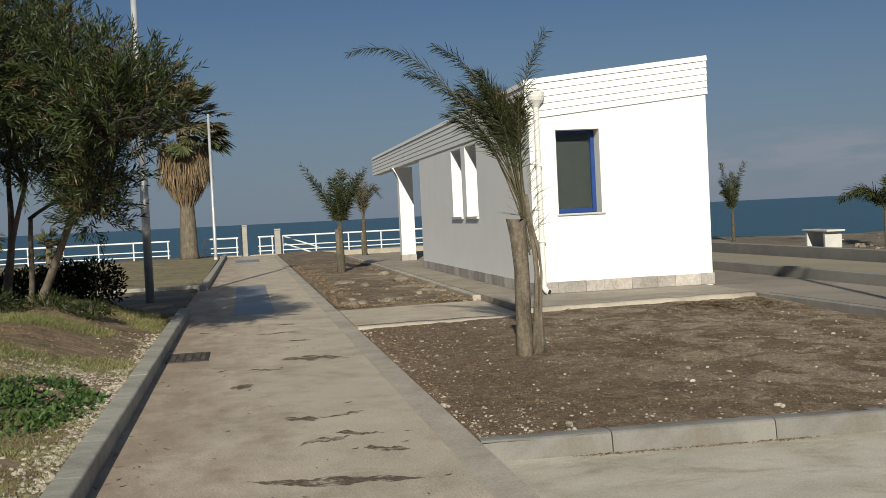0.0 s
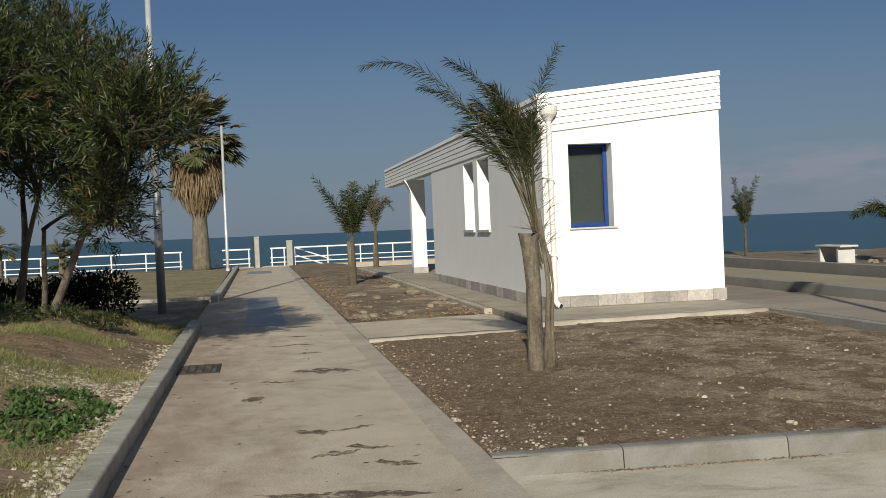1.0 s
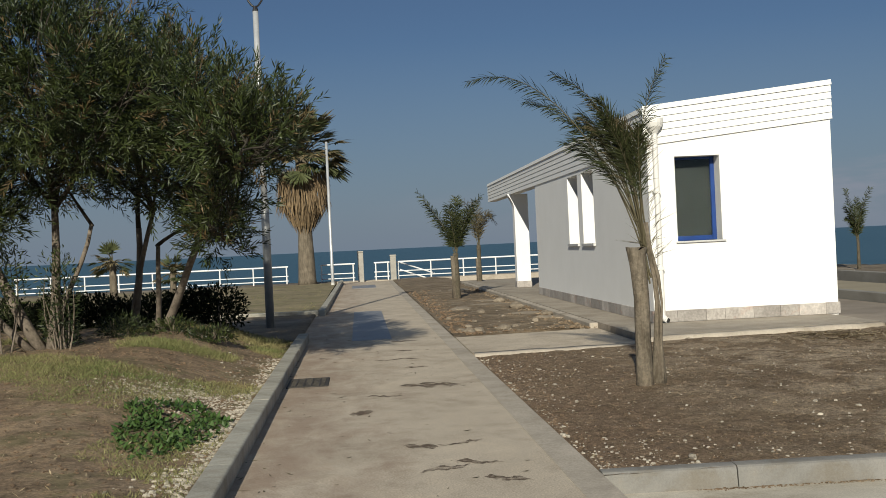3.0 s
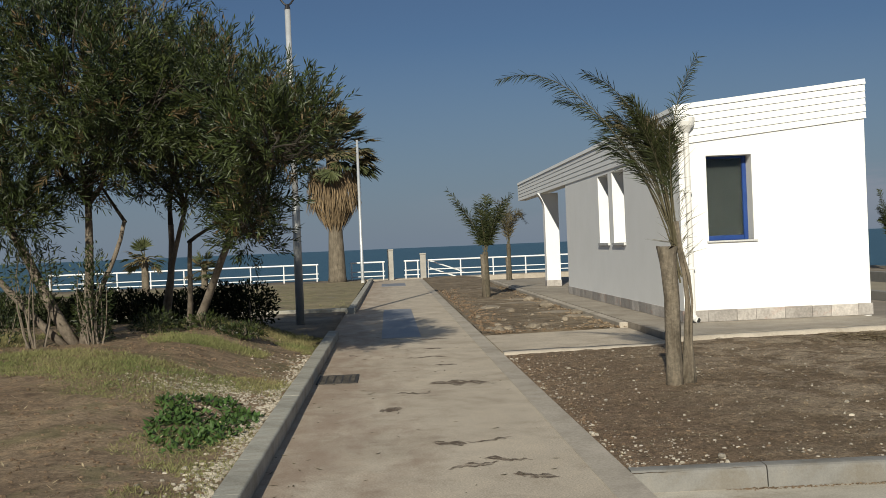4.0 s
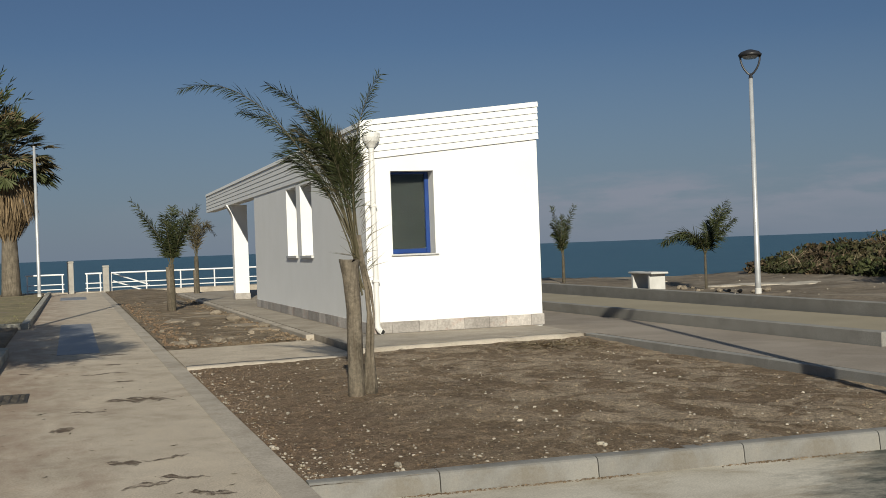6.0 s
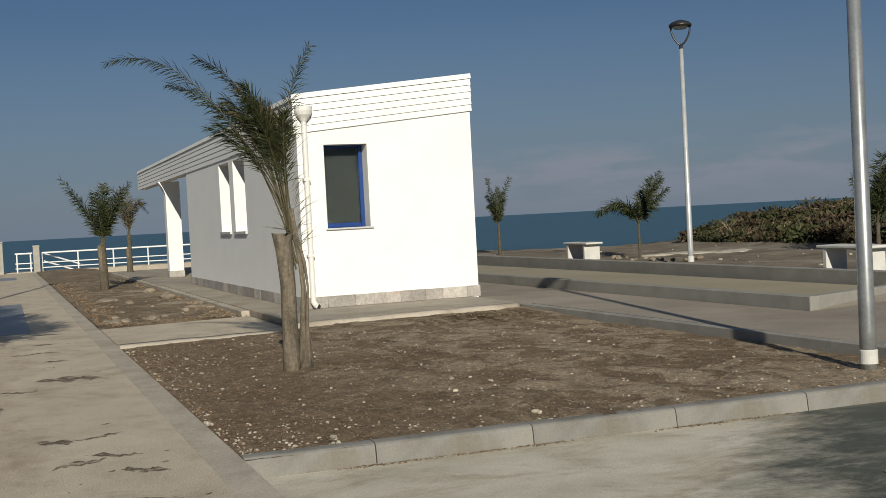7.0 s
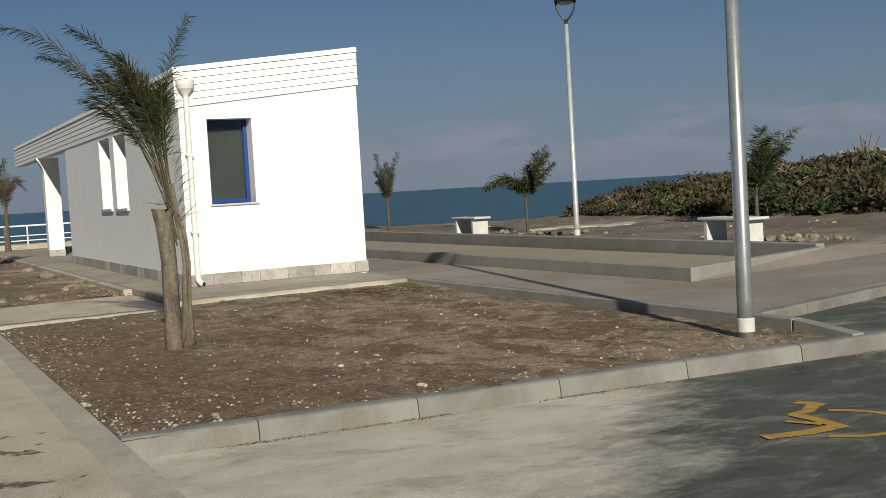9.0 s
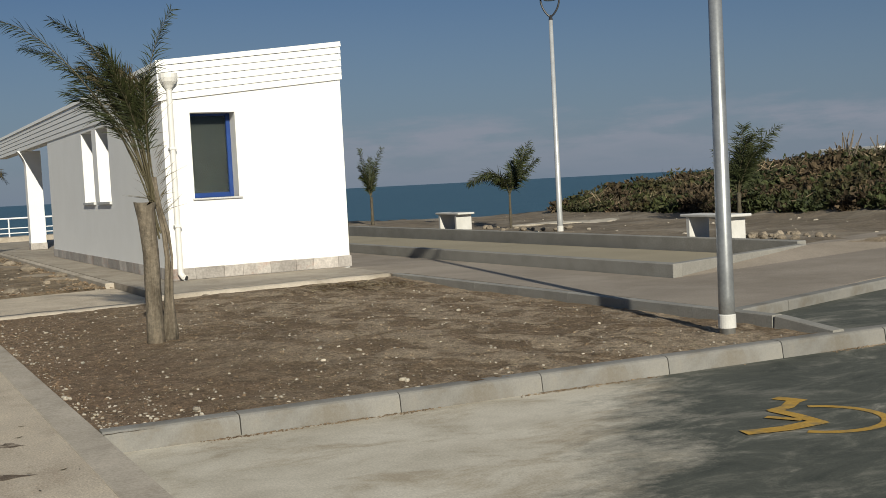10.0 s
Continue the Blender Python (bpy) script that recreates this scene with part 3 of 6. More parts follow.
def rough_lip(x0, x1, top, depth, seed):
    """A trowelled concrete lip along the back edge of the bed, with an uneven face."""
    n = int((x1 - x0) / 0.05)
    bm = bmesh.new()
    rows = []
    for i in range(n + 1):
        x = x0 + (x1 - x0) * i / n
        y = back_edge(x)
        w = 0.035 * noise.noise(Vector((x * 1.7, seed, 0))) + 0.014 * noise.noise(Vector((x * 8, seed, 3)))
        h = top + 0.008 * noise.noise(Vector((x * 2.3, seed, 7)))
        rows.append([bm.verts.new(p) for p in ((x, y + w - 0.03, -0.2), (x, y + w - 0.02, h - 0.06), (x, y + w + 0.005, h - 0.016), (x, y + w + 0.04, h), (x, y + depth, h + 0.003), (x, y + depth, -0.2))])
    for r1, r2 in zip(rows, rows[1:]):
        for k in range(6):
            bm.faces.new((r1[k], r2[k], r2[(k + 1) % 6], r1[(k + 1) % 6]))
    bm.faces.new(rows[0])
    bm.faces.new(rows[-1][::-1])
    bmesh.ops.recalc_face_normals(bm, faces=bm.faces[:])
    return bm


lip = part("path_edging", rough_lip(1.548, 4.05, 0.03, 0.198, 1.3), STRIP_CONCRETE, smooth=True)
tagged(lip, "pale concrete lip of the link path", "edging", **STR)
apron = part("pavement", prism([(4.14, back_edge(4.14) + 0.16), (7.986, back_edge(7.986) + 0.16), (7.986, 47), (4.14, 47)], -0.2, 0.118), APRON_CONCRETE)
tagged(apron, "raised concrete apron round the white building", "pavement", **STR)
front = part("pavement_edging", rough_lip(4.1, 7.96, 0.112, 0.158, 5.1), STRIP_CONCRETE, smooth=True)
tagged(front, "rough pale concrete edge of the apron", "edging", **STR)
side = part("pavement_edging", box(3.98, 4.136, 20.6, 47, -0.2, 0.11, 0.012), STRIP_CONCRETE)
tagged(side, "pale concrete edge of the apron along the bed", "edging", **STR)

def skew(x):
    """The front edge of the walkway, which runs at an angle."""
    return 9.29 + (x - 8.33) * 0.316


walkway = part("pavement", prism([(8.166, skew(8.166) + 0.16), (9.95, skew(9.95) + 0.16), (9.95, 46), (7.99, 46), (7.99, 17.46), (8.166, 17.46)], -0.3, 0.1), WALK_CONCRETE)
tagged(walkway, "wide sandy concrete walkway", "pavement", **STR)
ramp = part("pavement", prism([(9.952, skew(9.95) + 0.16), (30, skew(30) + 0.16), (30, skew(30) + 4.2), (13.72, 14.1), (13.52, 13.85), (9.952, 12.65)], -0.3,
                            lambda x, y: 0.1 + 0.17 * min(max((x - 10.4) / 3.0, 0), 1)), WALK_CONCRETE)
tagged(ramp, "sandy concrete walkway that climbs gently", "pavement", **STR)
court = part("court", box(10.0, 13.45, 12.9, 33.0, -0.3, 0.085), COURT_SAND)
tagged(court, "flat sandy play court inside low walls", "court", **STR)

def kerb_run(name, p, q, width, top, bottom, length, label, first=0.0, mat=KERB_CONCRETE, round_top=0.014, dip=0.0, sloped=False):
    """A row of kerb stones from p to q; width lies to the left of that line."""
    run = thing(name, (p[0], p[1], bottom), label, "kerb", kind="structure")
    d = Vector((q[0] - p[0], q[1] - p[1], 0))
    total = d.length
    ang = math.atan2(d.y, d.x)
    cuts = [0.0] + [c for c in (first + length * i for i in range(int(total / length) + 2)) if 0.05 < c < total - 0.05] + [total]
    rng = random.Random(int(abs(p[0] * 100 + p[1])))
    meshes = {}
    for c0, c1 in zip(cuts, cuts[1:]):
        size = round(c1 - c0 - (0.009 if sloped else 0.003), 3)
        if size not in meshes:
            bm = bmesh.new()
            h, c = top - bottom, round_top
            prof = [(0, 0), (0, h - c * 1.6), (c * 0.2, h - c * 0.7), (c * 0.7, h - c * 0.2), (c * 1.5, h), (width - 0.008, h), (width, h - 0.008), (width, 0)]
            if sloped:
                prof = [(-0.022, 0), (-0.02, h - 0.16), (-0.002, h - 0.035), (0.006, h - 0.015), (0.022, h - 0.004), (0.05, h), (width - 0.01, h), (width, h - 0.01), (width, 0)]
            ends = [[bm.verts.new((x, y, z)) for y, z in prof] for x in (0, 0.004, size - 0.004, size)]
            for r1, r2 in zip(ends, ends[1:]):
                for k in range(len(prof)):
                    bm.faces.new((r1[k], r2[k], r2[(k + 1) % len(prof)], r1[(k + 1) % len(prof)]))
            bm.faces.new(ends[0])
            bm.faces.new(ends[3][::-1])
            bmesh.ops.recalc_face_normals(bm, faces=bm.faces[:])
            me = bpy.data.meshes.new("kerb_stone")
            bm.to_mesh(me)
            bm.free()
            me.materials.append(mat)
            meshes[size] = me
        stone = new("kerb_stone", meshes[size])
        stone.parent = run
        stone.matrix_local = Matrix.Rotation(ang, 4, "Z") @ pose(c0 + 0.0015, rng.uniform(-0.002, 0.002), rng.uniform(-0.0015, 0.001) - (dip if c0 == 0.0 else 0.0), rng.uniform(-0.4, 0.4), -math.degrees(math.atan2(dip, c1)) if c0 == 0.0 else 0, rng.uniform(-0.12, 0.12))
    return run


kerb_run("kerb", (1.55, 7.96), (14.5, 7.66), 0.155, 0.004, -0.3, 1.22, "grey concrete kerb stones with a battered face along the parking lane", first=0.94, sloped=True, mat=KERB_GREY)
kerb_run("kerb", (-1.01, -4), (-1.025, 21.3), 0.18, 0.14, -0.2, 1.2, "pale concrete kerb between lawn and path", first=0.4)
kerb_run("kerb", (-0.95, 29.2), (-0.85, 56.8), 0.17, 0.14, -0.2, 1.2, "pale concrete kerb along the far grass plot", first=0.3)
kerb_run("kerb", (-16, 29.2), (-1.13, 29.2), 0.17, 0.14, -0.2, 1.2, "pale concrete kerb beside the shaded side path", first=0.3)
kerb_run("kerb", (8.16, 7.9), (8.12, 17.44), 0.14, 0.104, -0.2, 1.2, "grey concrete kerb between soil bed and walkway", first=0.75, mat=WALL_CONCRETE, dip=0.075)
kerb_run("kerb", (8.175, skew(8.17)), (30, skew(30)), 0.155, 0.105, -0.3, 1.2, "pale kerb in front of the walkway", first=0.9, mat=KERB_GREY)

def low_wall(p, q, width, top, label, mat=WALL_CONCRETE):
    d = Vector((q[0] - p[0], q[1] - p[1], 0))
    bm = box(0, d.length, 0, width, -0.2, top, 0.012)
    bmesh.ops.transform(bm, matrix=Matrix.Translation((p[0], p[1], 0)) @ Matrix.Rotation(math.atan2(d.y, d.x), 4, "Z"), verts=bm.verts[:])
    return tagged(part("low_wall", bm, mat), label, "low wall", **STR)


low_wall((9.98, 12.68), (9.98, 33), -0.16, 0.29, "low grey concrete wall of the court")
low_wall((10.144, 12.723), (13.5, 13.84), 0.16, 0.287, "low concrete end wall of the court, sunlit")
low_wall((13.46, 14.0), (13.95, 34.5), -0.18, 0.33, "low concrete retaining wall behind the court")

# ---- the white building ----
BX0, BX1, BY0, BY1, PORCH = 4.92, 8.15, 19.67, 32.4, 44.0
house = thing("pavilion", (6.5, 26, 0.12), "small white plastered seaside pavilion with board fascia and porch", "building")

def under_roof(x):
    return 3.13 + (x - BX0) * 0.105


def wall_block(bm, x0, x1, y0, y1, z0, z1=None):
    """A wall piece; without z1 its top follows the sloping roof."""
    vs = [bm.verts.new((x, y, z0)) for x, y in ((x0, y0), (x1, y0), (x1, y1), (x0, y1))]
    vs += [bm.verts.new((x, y, z1 if z1 else under_roof(x) + 0.3)) for x, y in ((x0, y0), (x1, y0), (x1, y1), (x0, y1))]
    for f in ((3, 2, 1, 0), (4, 5, 6, 7), (0, 1, 5, 4), (1, 2, 6, 5), (2, 3, 7, 6), (3, 0, 4, 7)):
        bm.faces.new([vs[i] for i in f])


def house_part(name, bm, mat, label="", parent=None, smooth=False):
    bmesh.ops.translate(bm, verts=bm.verts[:], vec=(-6.5, -26, -0.12))
    return part(name, bm, mat, parent or house, label, smooth)


TH, WX0, WX1, WZ0, WZ1 = 0.38, 5.39, 6.17, 1.49, 2.94
SLOTS = [(24.35, 25.62), (26.1, 27.35)]
SZ0, SZ1 = 1.5, 3.05


def wall_panel(us, vs, holes, place, thick):
    """One wall with openings right through it: cells of the grid us by vs, but for the holes."""
    bm = bmesh.new()
    made = {}
    def vert(i, j, k):
        if (i, j, k) not in made:
            made[i, j, k] = bm.verts.new(place(us[i], vs[j], k * thick))
        return made[i, j, k]
    cells = {(i, j) for i in range(len(us) - 1) for j in range(len(vs) - 1)} - set(holes)
    for i, j in cells:
        for k in (0, 1):
            bm.faces.new([vert(i + p, j + q, k) for p, q in ((0, 0), (1, 0), (1, 1), (0, 1))])
        for (di, dj), (p, q) in (((-1, 0), ((0, 0), (0, 1))), ((1, 0), ((1, 0), (1, 1))), ((0, -1), ((0, 0), (1, 0))), ((0, 1), ((0, 1), (1, 1)))):
            if (i + di, j + dj) not in cells:
                bm.faces.new((vert(i + p[0], j + p[1], 0), vert(i + q[0], j + q[1], 0), vert(i + q[0], j + q[1], 1), vert(i + p[0], j + p[1], 1)))
    bmesh.ops.recalc_face_normals(bm, faces=bm.faces[:])
    return bm


TOP = 9.0   # stands for the sloping top under the roof
def front_place(u, v, k):
    return (u, BY0 + k, under_roof(u) + 0.3 if v == TOP else v)
house_part("wall", wall_panel([BX0, WX0, WX1, BX1], [0.1, WZ0, WZ1, TOP], [(1, 1)], front_place, TH), PLASTER, "bright sunlit white gable wall")
def side_place(u, v, k):
    return (BX0 + k, u, 3.4 if v == TOP else v)
house_part("wall", wall_panel([BY0 + TH + 0.002, SLOTS[0][0], SLOTS[0][1], SLOTS[1][0], SLOTS[1][1], BY1], [0.1, SZ0, SZ1, TOP], [(1, 1), (3, 1)], side_place, 0.36), PLASTER,
           "shaded white side wall with two slit windows")
bm = bmesh.new()
wall_block(bm, BX1 - TH, BX1, BY0 + TH + 0.002, BY1, 0.1)
house_part("wall", bm, PLASTER)
bm = bmesh.new()
wall_block(bm, BX0 + 0.362, BX1 - TH - 0.002, BY1 - TH, BY1, 0.1)
house_part("wall", bm, PLASTER)
bm = bmesh.new()
add_box(bm, BX0 + 0.37, BX1 - 0.31, BY0 + 0.31, BY1 - 0.31, 0.1, 0.16)
house_part("floor", bm, WALK_CONCRETE)

def lap_board(bm, p, q, z0, z1, out, proud):
    """One overlapping fascia board between p and q, heights at both ends, thicker at its foot."""
    px, py, pd = p
    qx, qy, qd = q
    def corner(x, y, z, k):
        return bm.verts.new((x + out[0] * k, y + out[1] * k, z))
    a0, a1 = corner(px, py, z0 + pd, proud), corner(qx, qy, z0 + qd, proud)
    b0, b1 = corner(px, py, z1 + pd, proud * 0.35), corner(qx, qy, z1 + qd, proud * 0.35)
    c0, c1 = corner(px, py, z0 + pd, -0.02), corner(qx, qy, z0 + qd, -0.02)
    d0, d1 = corner(px, py, z1 + pd, -0.02), corner(qx, qy, z1 + qd, -0.02)
    for f in ((a0, a1, b1, b0), (c0, c1, a1, a0), (b0, b1, d1, d0), (a0, b0, d0, c0), (c1, d1, b1, a1)):
        bm.faces.new(f)
    bmesh.ops.recalc_face_normals(bm, faces=bm.faces[:])


RISE = (BX1 - BX0) * 0.105
for i in range(5):
    h = 0.117
    bm = bmesh.new()
    lap_board(bm, (BX0 - 0.05, BY0 - 0.006, 0), (BX1 + 0.03, BY0 - 0.006, RISE), 3.14 + i * h, 3.14 + (i + 1) * h - 0.008, (0, -1), 0.03)
    house_part("fascia_board", bm, BOARD)
    bm = bmesh.new()
    lap_board(bm, (BX0 - 0.006, BY0 - 0.05, 0), (BX0 - 0.006, PORCH, 0), 3.14 + i * h, 3.14 + (i + 1) * h - 0.008, (-1, 0), 0.018)
    house_part("fascia_board", bm, BOARD)
bm = bmesh.new()
lap_board(bm, (BX0 - 0.06, BY0 - 0.008, 0), (BX1 + 0.04, BY0 - 0.008, RISE), 3.725, 3.815, (0, -1), 0.035)
house_part("roof_trim", bm, BOARD)
bm = bmesh.new()
lap_board(bm, (BX0 - 0.008, BY0 - 0.06, 0), (BX0 - 0.008, PORCH, 0), 3.725, 3.815, (-1, 0), 0.035)
house_part("roof_trim", bm, BOARD)
bm = bmesh.new()
vs = [bm.verts.new((x, y, 3.765 + dz + (x - BX0) * 0.105)) for dz in (-0.22, 0.03) for x, y in ((BX0 + 0.002, BY0 + 0.004), (BX1, BY0 + 0.004), (BX1, PORCH), (BX0 + 0.002, PORCH))]
for f in ((3, 2, 1, 0), (4, 5, 6, 7), (0, 1, 5, 4), (1, 2, 6, 5), (2, 3, 7, 6), (3, 0, 4, 7)):
    bm.faces.new([vs[i] for i in f])
house_part("roof", bm, BOARD)
house_part("beam", box(BX0 + 0.004, BX0 + 0.3, BY1 + 0.004, PORCH - 0.01, 3.145, 3.7), PLASTER)
house_part("beam", box(BX1 - 0.3, BX1 - 0.004, BY1 + 0.004, PORCH - 0.01, 3.3, 3.85), PLASTER)

def porch_column(x, y, w, d):
    """A square column that flares outwards into a bracket under the roof."""
    bm = bmesh.new()
    prof = []
    for i in range(9):
        t = i / 8
        prof.append((x - 0.22 * t ** 2.0, 2.65 + 0.5 * t))
    outline = [(x, 0.32)] + prof + [(x + w, 3.15), (x + w, 0.32)]
    f0 = [bm.verts.new((px, y, pz)) for px, pz in outline]
    f1 = [bm.verts.new((px, y + d, pz)) for px, pz in outline]
    bm.faces.new(f0)
    bm.faces.new(f1[::-1])
    for i in range(len(f0)):
        j = (i + 1) % len(f0)
        bm.faces.new((f0[j], f0[i], f1[i], f1[j]))
    bmesh.ops.recalc_face_normals(bm, faces=bm.faces[:])
    col = house_part("porch_column", bm, PLASTER, "white column flaring into a bracket")
    bm = box(x - 0.02, x + w + 0.02, y - 0.02, y + d + 0.02, 0.12, 0.318, 0.006)
    bmesh.ops.translate(bm, verts=bm.verts[:], vec=(-6.5, -26, -0.12))
    part("column_base", bm, TILE, col, "grey stone column foot")


porch_column(5.05, 37.8, 0.45, 0.45)
porch_column(7.6, 42.8, 0.45, 0.45)

# plinth tiles
rng = random.Random(4)
x = BX0 - 0.02
while x < BX1 + 0.01:
    w = min(rng.choice((0.33, 0.42, 0.47, 0.5)), BX1 + 0.03 - x)
    if BX1 + 0.03 - x - w < 0.15:
        w = BX1 + 0.03 - x
    house_part("plinth_tile", box(x + 0.002, x + w - 0.002, BY0 - 0.022, BY0 - 0.001, 0.121, 0.318 + rng.uniform(-0.004, 0.004), 0.003), TILE)
    x += w
y = BY0
while y < BY1 - 0.05:
    w = min(0.6, BY1 - y)
    house_part("plinth_tile", box(BX0 - 0.022, BX0 - 0.001, y + 0.002, y + w - 0.002, 0.121, 0.318, 0.003), TILE)
    y += w

# front window
win = thing("window", (0, 0, 0), "", "")
win.parent = house
win.location = (WX0 - 6.5, BY0 - 26, WZ0 - 0.12)
W, HH = WX1 - WX0, WZ1 - WZ0
def win_part(name, b, mat, label="", bevel=0.006):
    return part(name, box(*b, bevel), mat, win, label)
fy0, fy1 = 0.3, 0.36
win_part("window_frame", (0.002, 0.06, fy0, fy1, 0.002, HH - 0.002), BLUE, "deep blue painted frame")
win_part("window_frame", (W - 0.075, W - 0.002, fy0, fy1, 0.002, HH - 0.002), BLUE)
win_part("window_frame", (0.062, W - 0.077, fy0, fy1, 0.002, 0.085), BLUE)
win_part("window_frame", (0.062, W - 0.077, fy0, fy1, HH - 0.04, HH - 0.002), BLUE)
pane = win_part("pane", (0.062, W - 0.077, 0.325, 0.333, 0.087, HH - 0.042), GLASS, "dark glass pane", 0)
pane.visible_shadow = False
win_part("blind", (0.01, W - 0.01, 0.41, 0.415, 0.01, HH - 0.01), BLIND, "dull grey roller blind behind the glass", 0)
win_part("window_sill", (-0.03, W + 0.05, -0.045, 0.298, -0.03, 0.0), SILL, "thin grey stone sill", 0.004)
for y0, y1 in SLOTS:
    slot = thing("window", (0, 0, 0), "", "")
    slot.parent = house
    slot.location = (BX0 - 6.5, y0 - 26, SZ0 - 0.12)
    L = y1 - y0
    part("window_frame", box(0.3, 0.35, 0.002, 0.07, 0.004, SZ1 - SZ0 - 0.002, 0.004), BLUE, slot)
    part("window_frame", box(0.3, 0.35, L - 0.07, L - 0.002, 0.004, SZ1 - SZ0 - 0.002, 0.004), BLUE, slot)
    part("pane", box(0.32, 0.328, 0.072, L - 0.072, 0.004, SZ1 - SZ0 - 0.002), GLASS, slot).visible_shadow = False
    part("window_sill", box(-0.05, 0.29, -0.03, L + 0.03, -0.055, 0.002, 0.004), SILL, slot, "grey stone sill")

# rainwater pipe at the corner
pipe = thing("downpipe", (5.04, BY0 - 0.1, 0.14), "white rainwater pipe with a funnel hopper on the gable corner", "downpipe")
part("hopper", tube([(0, 0, 3.2), (0, 0, 3.25), (0, 0, 3.31), (0, 0, 3.38), (0, 0, 3.45)], [0.055, 0.085, 0.135, 0.155, 0.155], 16), PIPE, pipe, "cone-shaped rainwater hopper")
part("pipe", tube([(0, 0, 0.14), (0, 0, 3.22)], [0.048, 0.048], 14), PIPE, pipe)
part("elbow", tube([(0, 0, 0.2), (0.0, -0.005, 0.1), (0.03, -0.06, 0.04), (0.05, -0.12, 0.03)], [0.05, 0.05, 0.048, 0.05], 12), PIPE, pipe)
# near-black disc closes the mouth, painted as the shade inside the pipe
part("outlet", tube([(0.05, -0.118, 0.03), (0.0505, -0.123, 0.0298)], [0.043, 0.043], 12), DARK, pipe, "dark disc for the shade inside the pipe end")
for z in (0.9, 2.2):
    part("bracket", box(-0.06, 0.06, -0.055, 0.09, z - 0.02, z + 0.02, 0.004), PIPE, pipe)

# ---- street lamps ----
def street_lamp(at, height, r_foot, r_top, label, head=True, turn=0.0, seg=14, sleeve=0.0, metal=STEEL):
    lamp = thing("street_lamp", at, label, "street lamp", "lamps along the seafront")
    lamp.rotation_euler[2] = radians(turn)
    if sleeve:
        part("sleeve", tube([(0, 0, -0.15), (0, 0, sleeve), (0, 0, sleeve + 0.05)], [r_foot, r_foot * 0.95, r_foot * 0.72], seg), GREY_POLE, lamp, "thicker dark grey lower pole", smooth=True)
        part("pole", tube([(0, 0, sleeve + 0.03), (0, 0, height)], [r_foot * 0.72, r_top], seg), STEEL, lamp, "bright galvanised upper pole", smooth=True)
    else:
        part("pole", tube([(0, 0, -0.15), (0, 0, 0.3), (0, 0, height)], [r_foot, r_foot, r_top], seg), metal, lamp, "galvanised steel pole", smooth=True)
        part("collar", tube([(0, 0, 0.0), (0, 0, 0.12), (0, 0, 0.13)], [r_foot + 0.008, r_foot + 0.008, r_foot + 0.002], seg), BENCH, lamp, "pale cement collar at the foot")
    if head:
        part("neck", tube([(0, 0, height - 0.02), (0, 0, height + 0.09)], [r_top * 1.1, r_top * 0.7], 10), LAMP_BLACK, lamp)
        for s in (-1, 1):
            pts = [(s * (0.015 + 0.2 * math.sin(t * math.pi / 2)), 0, height + 0.06 + 0.42 * t ** 1.3) for t in (0, 0.2, 0.4, 0.6, 0.8, 1)]
            part("arm", tube(pts, [0.022] * 6, 8), LAMP_BLACK, lamp, "curved black fork arm")
        part("lens", tube([(0, 0, height + 0.42), (0, 0, height + 0.49)], [0.13, 0.2], 18), LAMP_GLASS, lamp, "pale lamp lens")
        part("hood", tube([(0, 0, height + 0.47), (0, 0, height + 0.51), (0, 0, height + 0.57), (0, 0, height + 0.62)], [0.245, 0.26, 0.2, 0.06], 20), LAMP_BLACK, lamp, "black domed hood", smooth=True)
    return lamp


street_lamp((7.42, 8.6, 0.05), 5.0, 0.075, 0.055, "tall steel street lamp standing in the soil bed", seg=24, metal=DULL_STEEL)
street_lamp((14.62, 22.75, 0.28), 4.82, 0.065, 0.045, "steel street lamp with black forked head on the open ground", turn=-25)
street_lamp((-1.98, 24.95, 0.05), 6.7, 0.09, 0.06, "steel street lamp with black forked head among the shrubs", sleeve=2.7)
street_lamp((-1.25, 52.0, 0.05), 6.35, 0.075, 0.055, "slim white-grey pole by the sea path", head=False)

# ---- sea railing ----
def rail_bar(bm_pts, r, parent, label=""):
    return part("rail", tube(bm_pts, [r] * len(bm_pts), 8), RAIL_WHITE, parent, label)


def railing(x0, x1, y0, y1, z, label, spacing=1.54, tall=0.86, parts=(1.0, 0.47, 0.2)):
    run = thing("railing", (x0, y0, z), label, "railing", "white railings by the sea")
    n = max(1, round((x1 - x0) / spacing))
    for i in range(n + 1):
        px, py = (x1 - x0) * i / n, (y1 - y0) * i / n
        part("post", tube([(px, py, -0.1), (px, py, tall)], [0.035, 0.035], 8), RAIL_WHITE, run)
    for k in parts:
        r = 0.04 if k == 1.0 else 0.026
        rail_bar([(-0.08, 0, tall * k), (x1 - x0 + 0.08, y1 - y0, tall * k)], r, run)
    return run


railing(-16.5, -3.6, 57.6, 57.6, 0.03, "white painted tubular railing in front of the sea")
railing(-1.9, -0.35, 57.6, 57.6, 0.03, "short white tubular railing beside the path end")
railing(0.75, 1.35, 57.6, 57.6, 0.03, "short white railing at the stair head", spacing=0.6)
railing(1.85, 11.5, 57.6, 57.6, 0.03, "white tubular railing beyond the pavilion")
stair = thing("stair_rail", (1.75, 57.9, 0.03), "white sloping handrails leading down to the sea", "handrail")
for dz in (0.86, 0.5):
    rail_bar([(0.1, 0, dz), (1.0, 0.2, dz - 0.33), (1.9, 0.4, dz - 0.66)], 0.035, stair)
part("post", tube([(1.75, 0.38, -0.4), (1.75, 0.38, 0.3)], [0.03, 0.03], 8), RAIL_WHITE, stair)
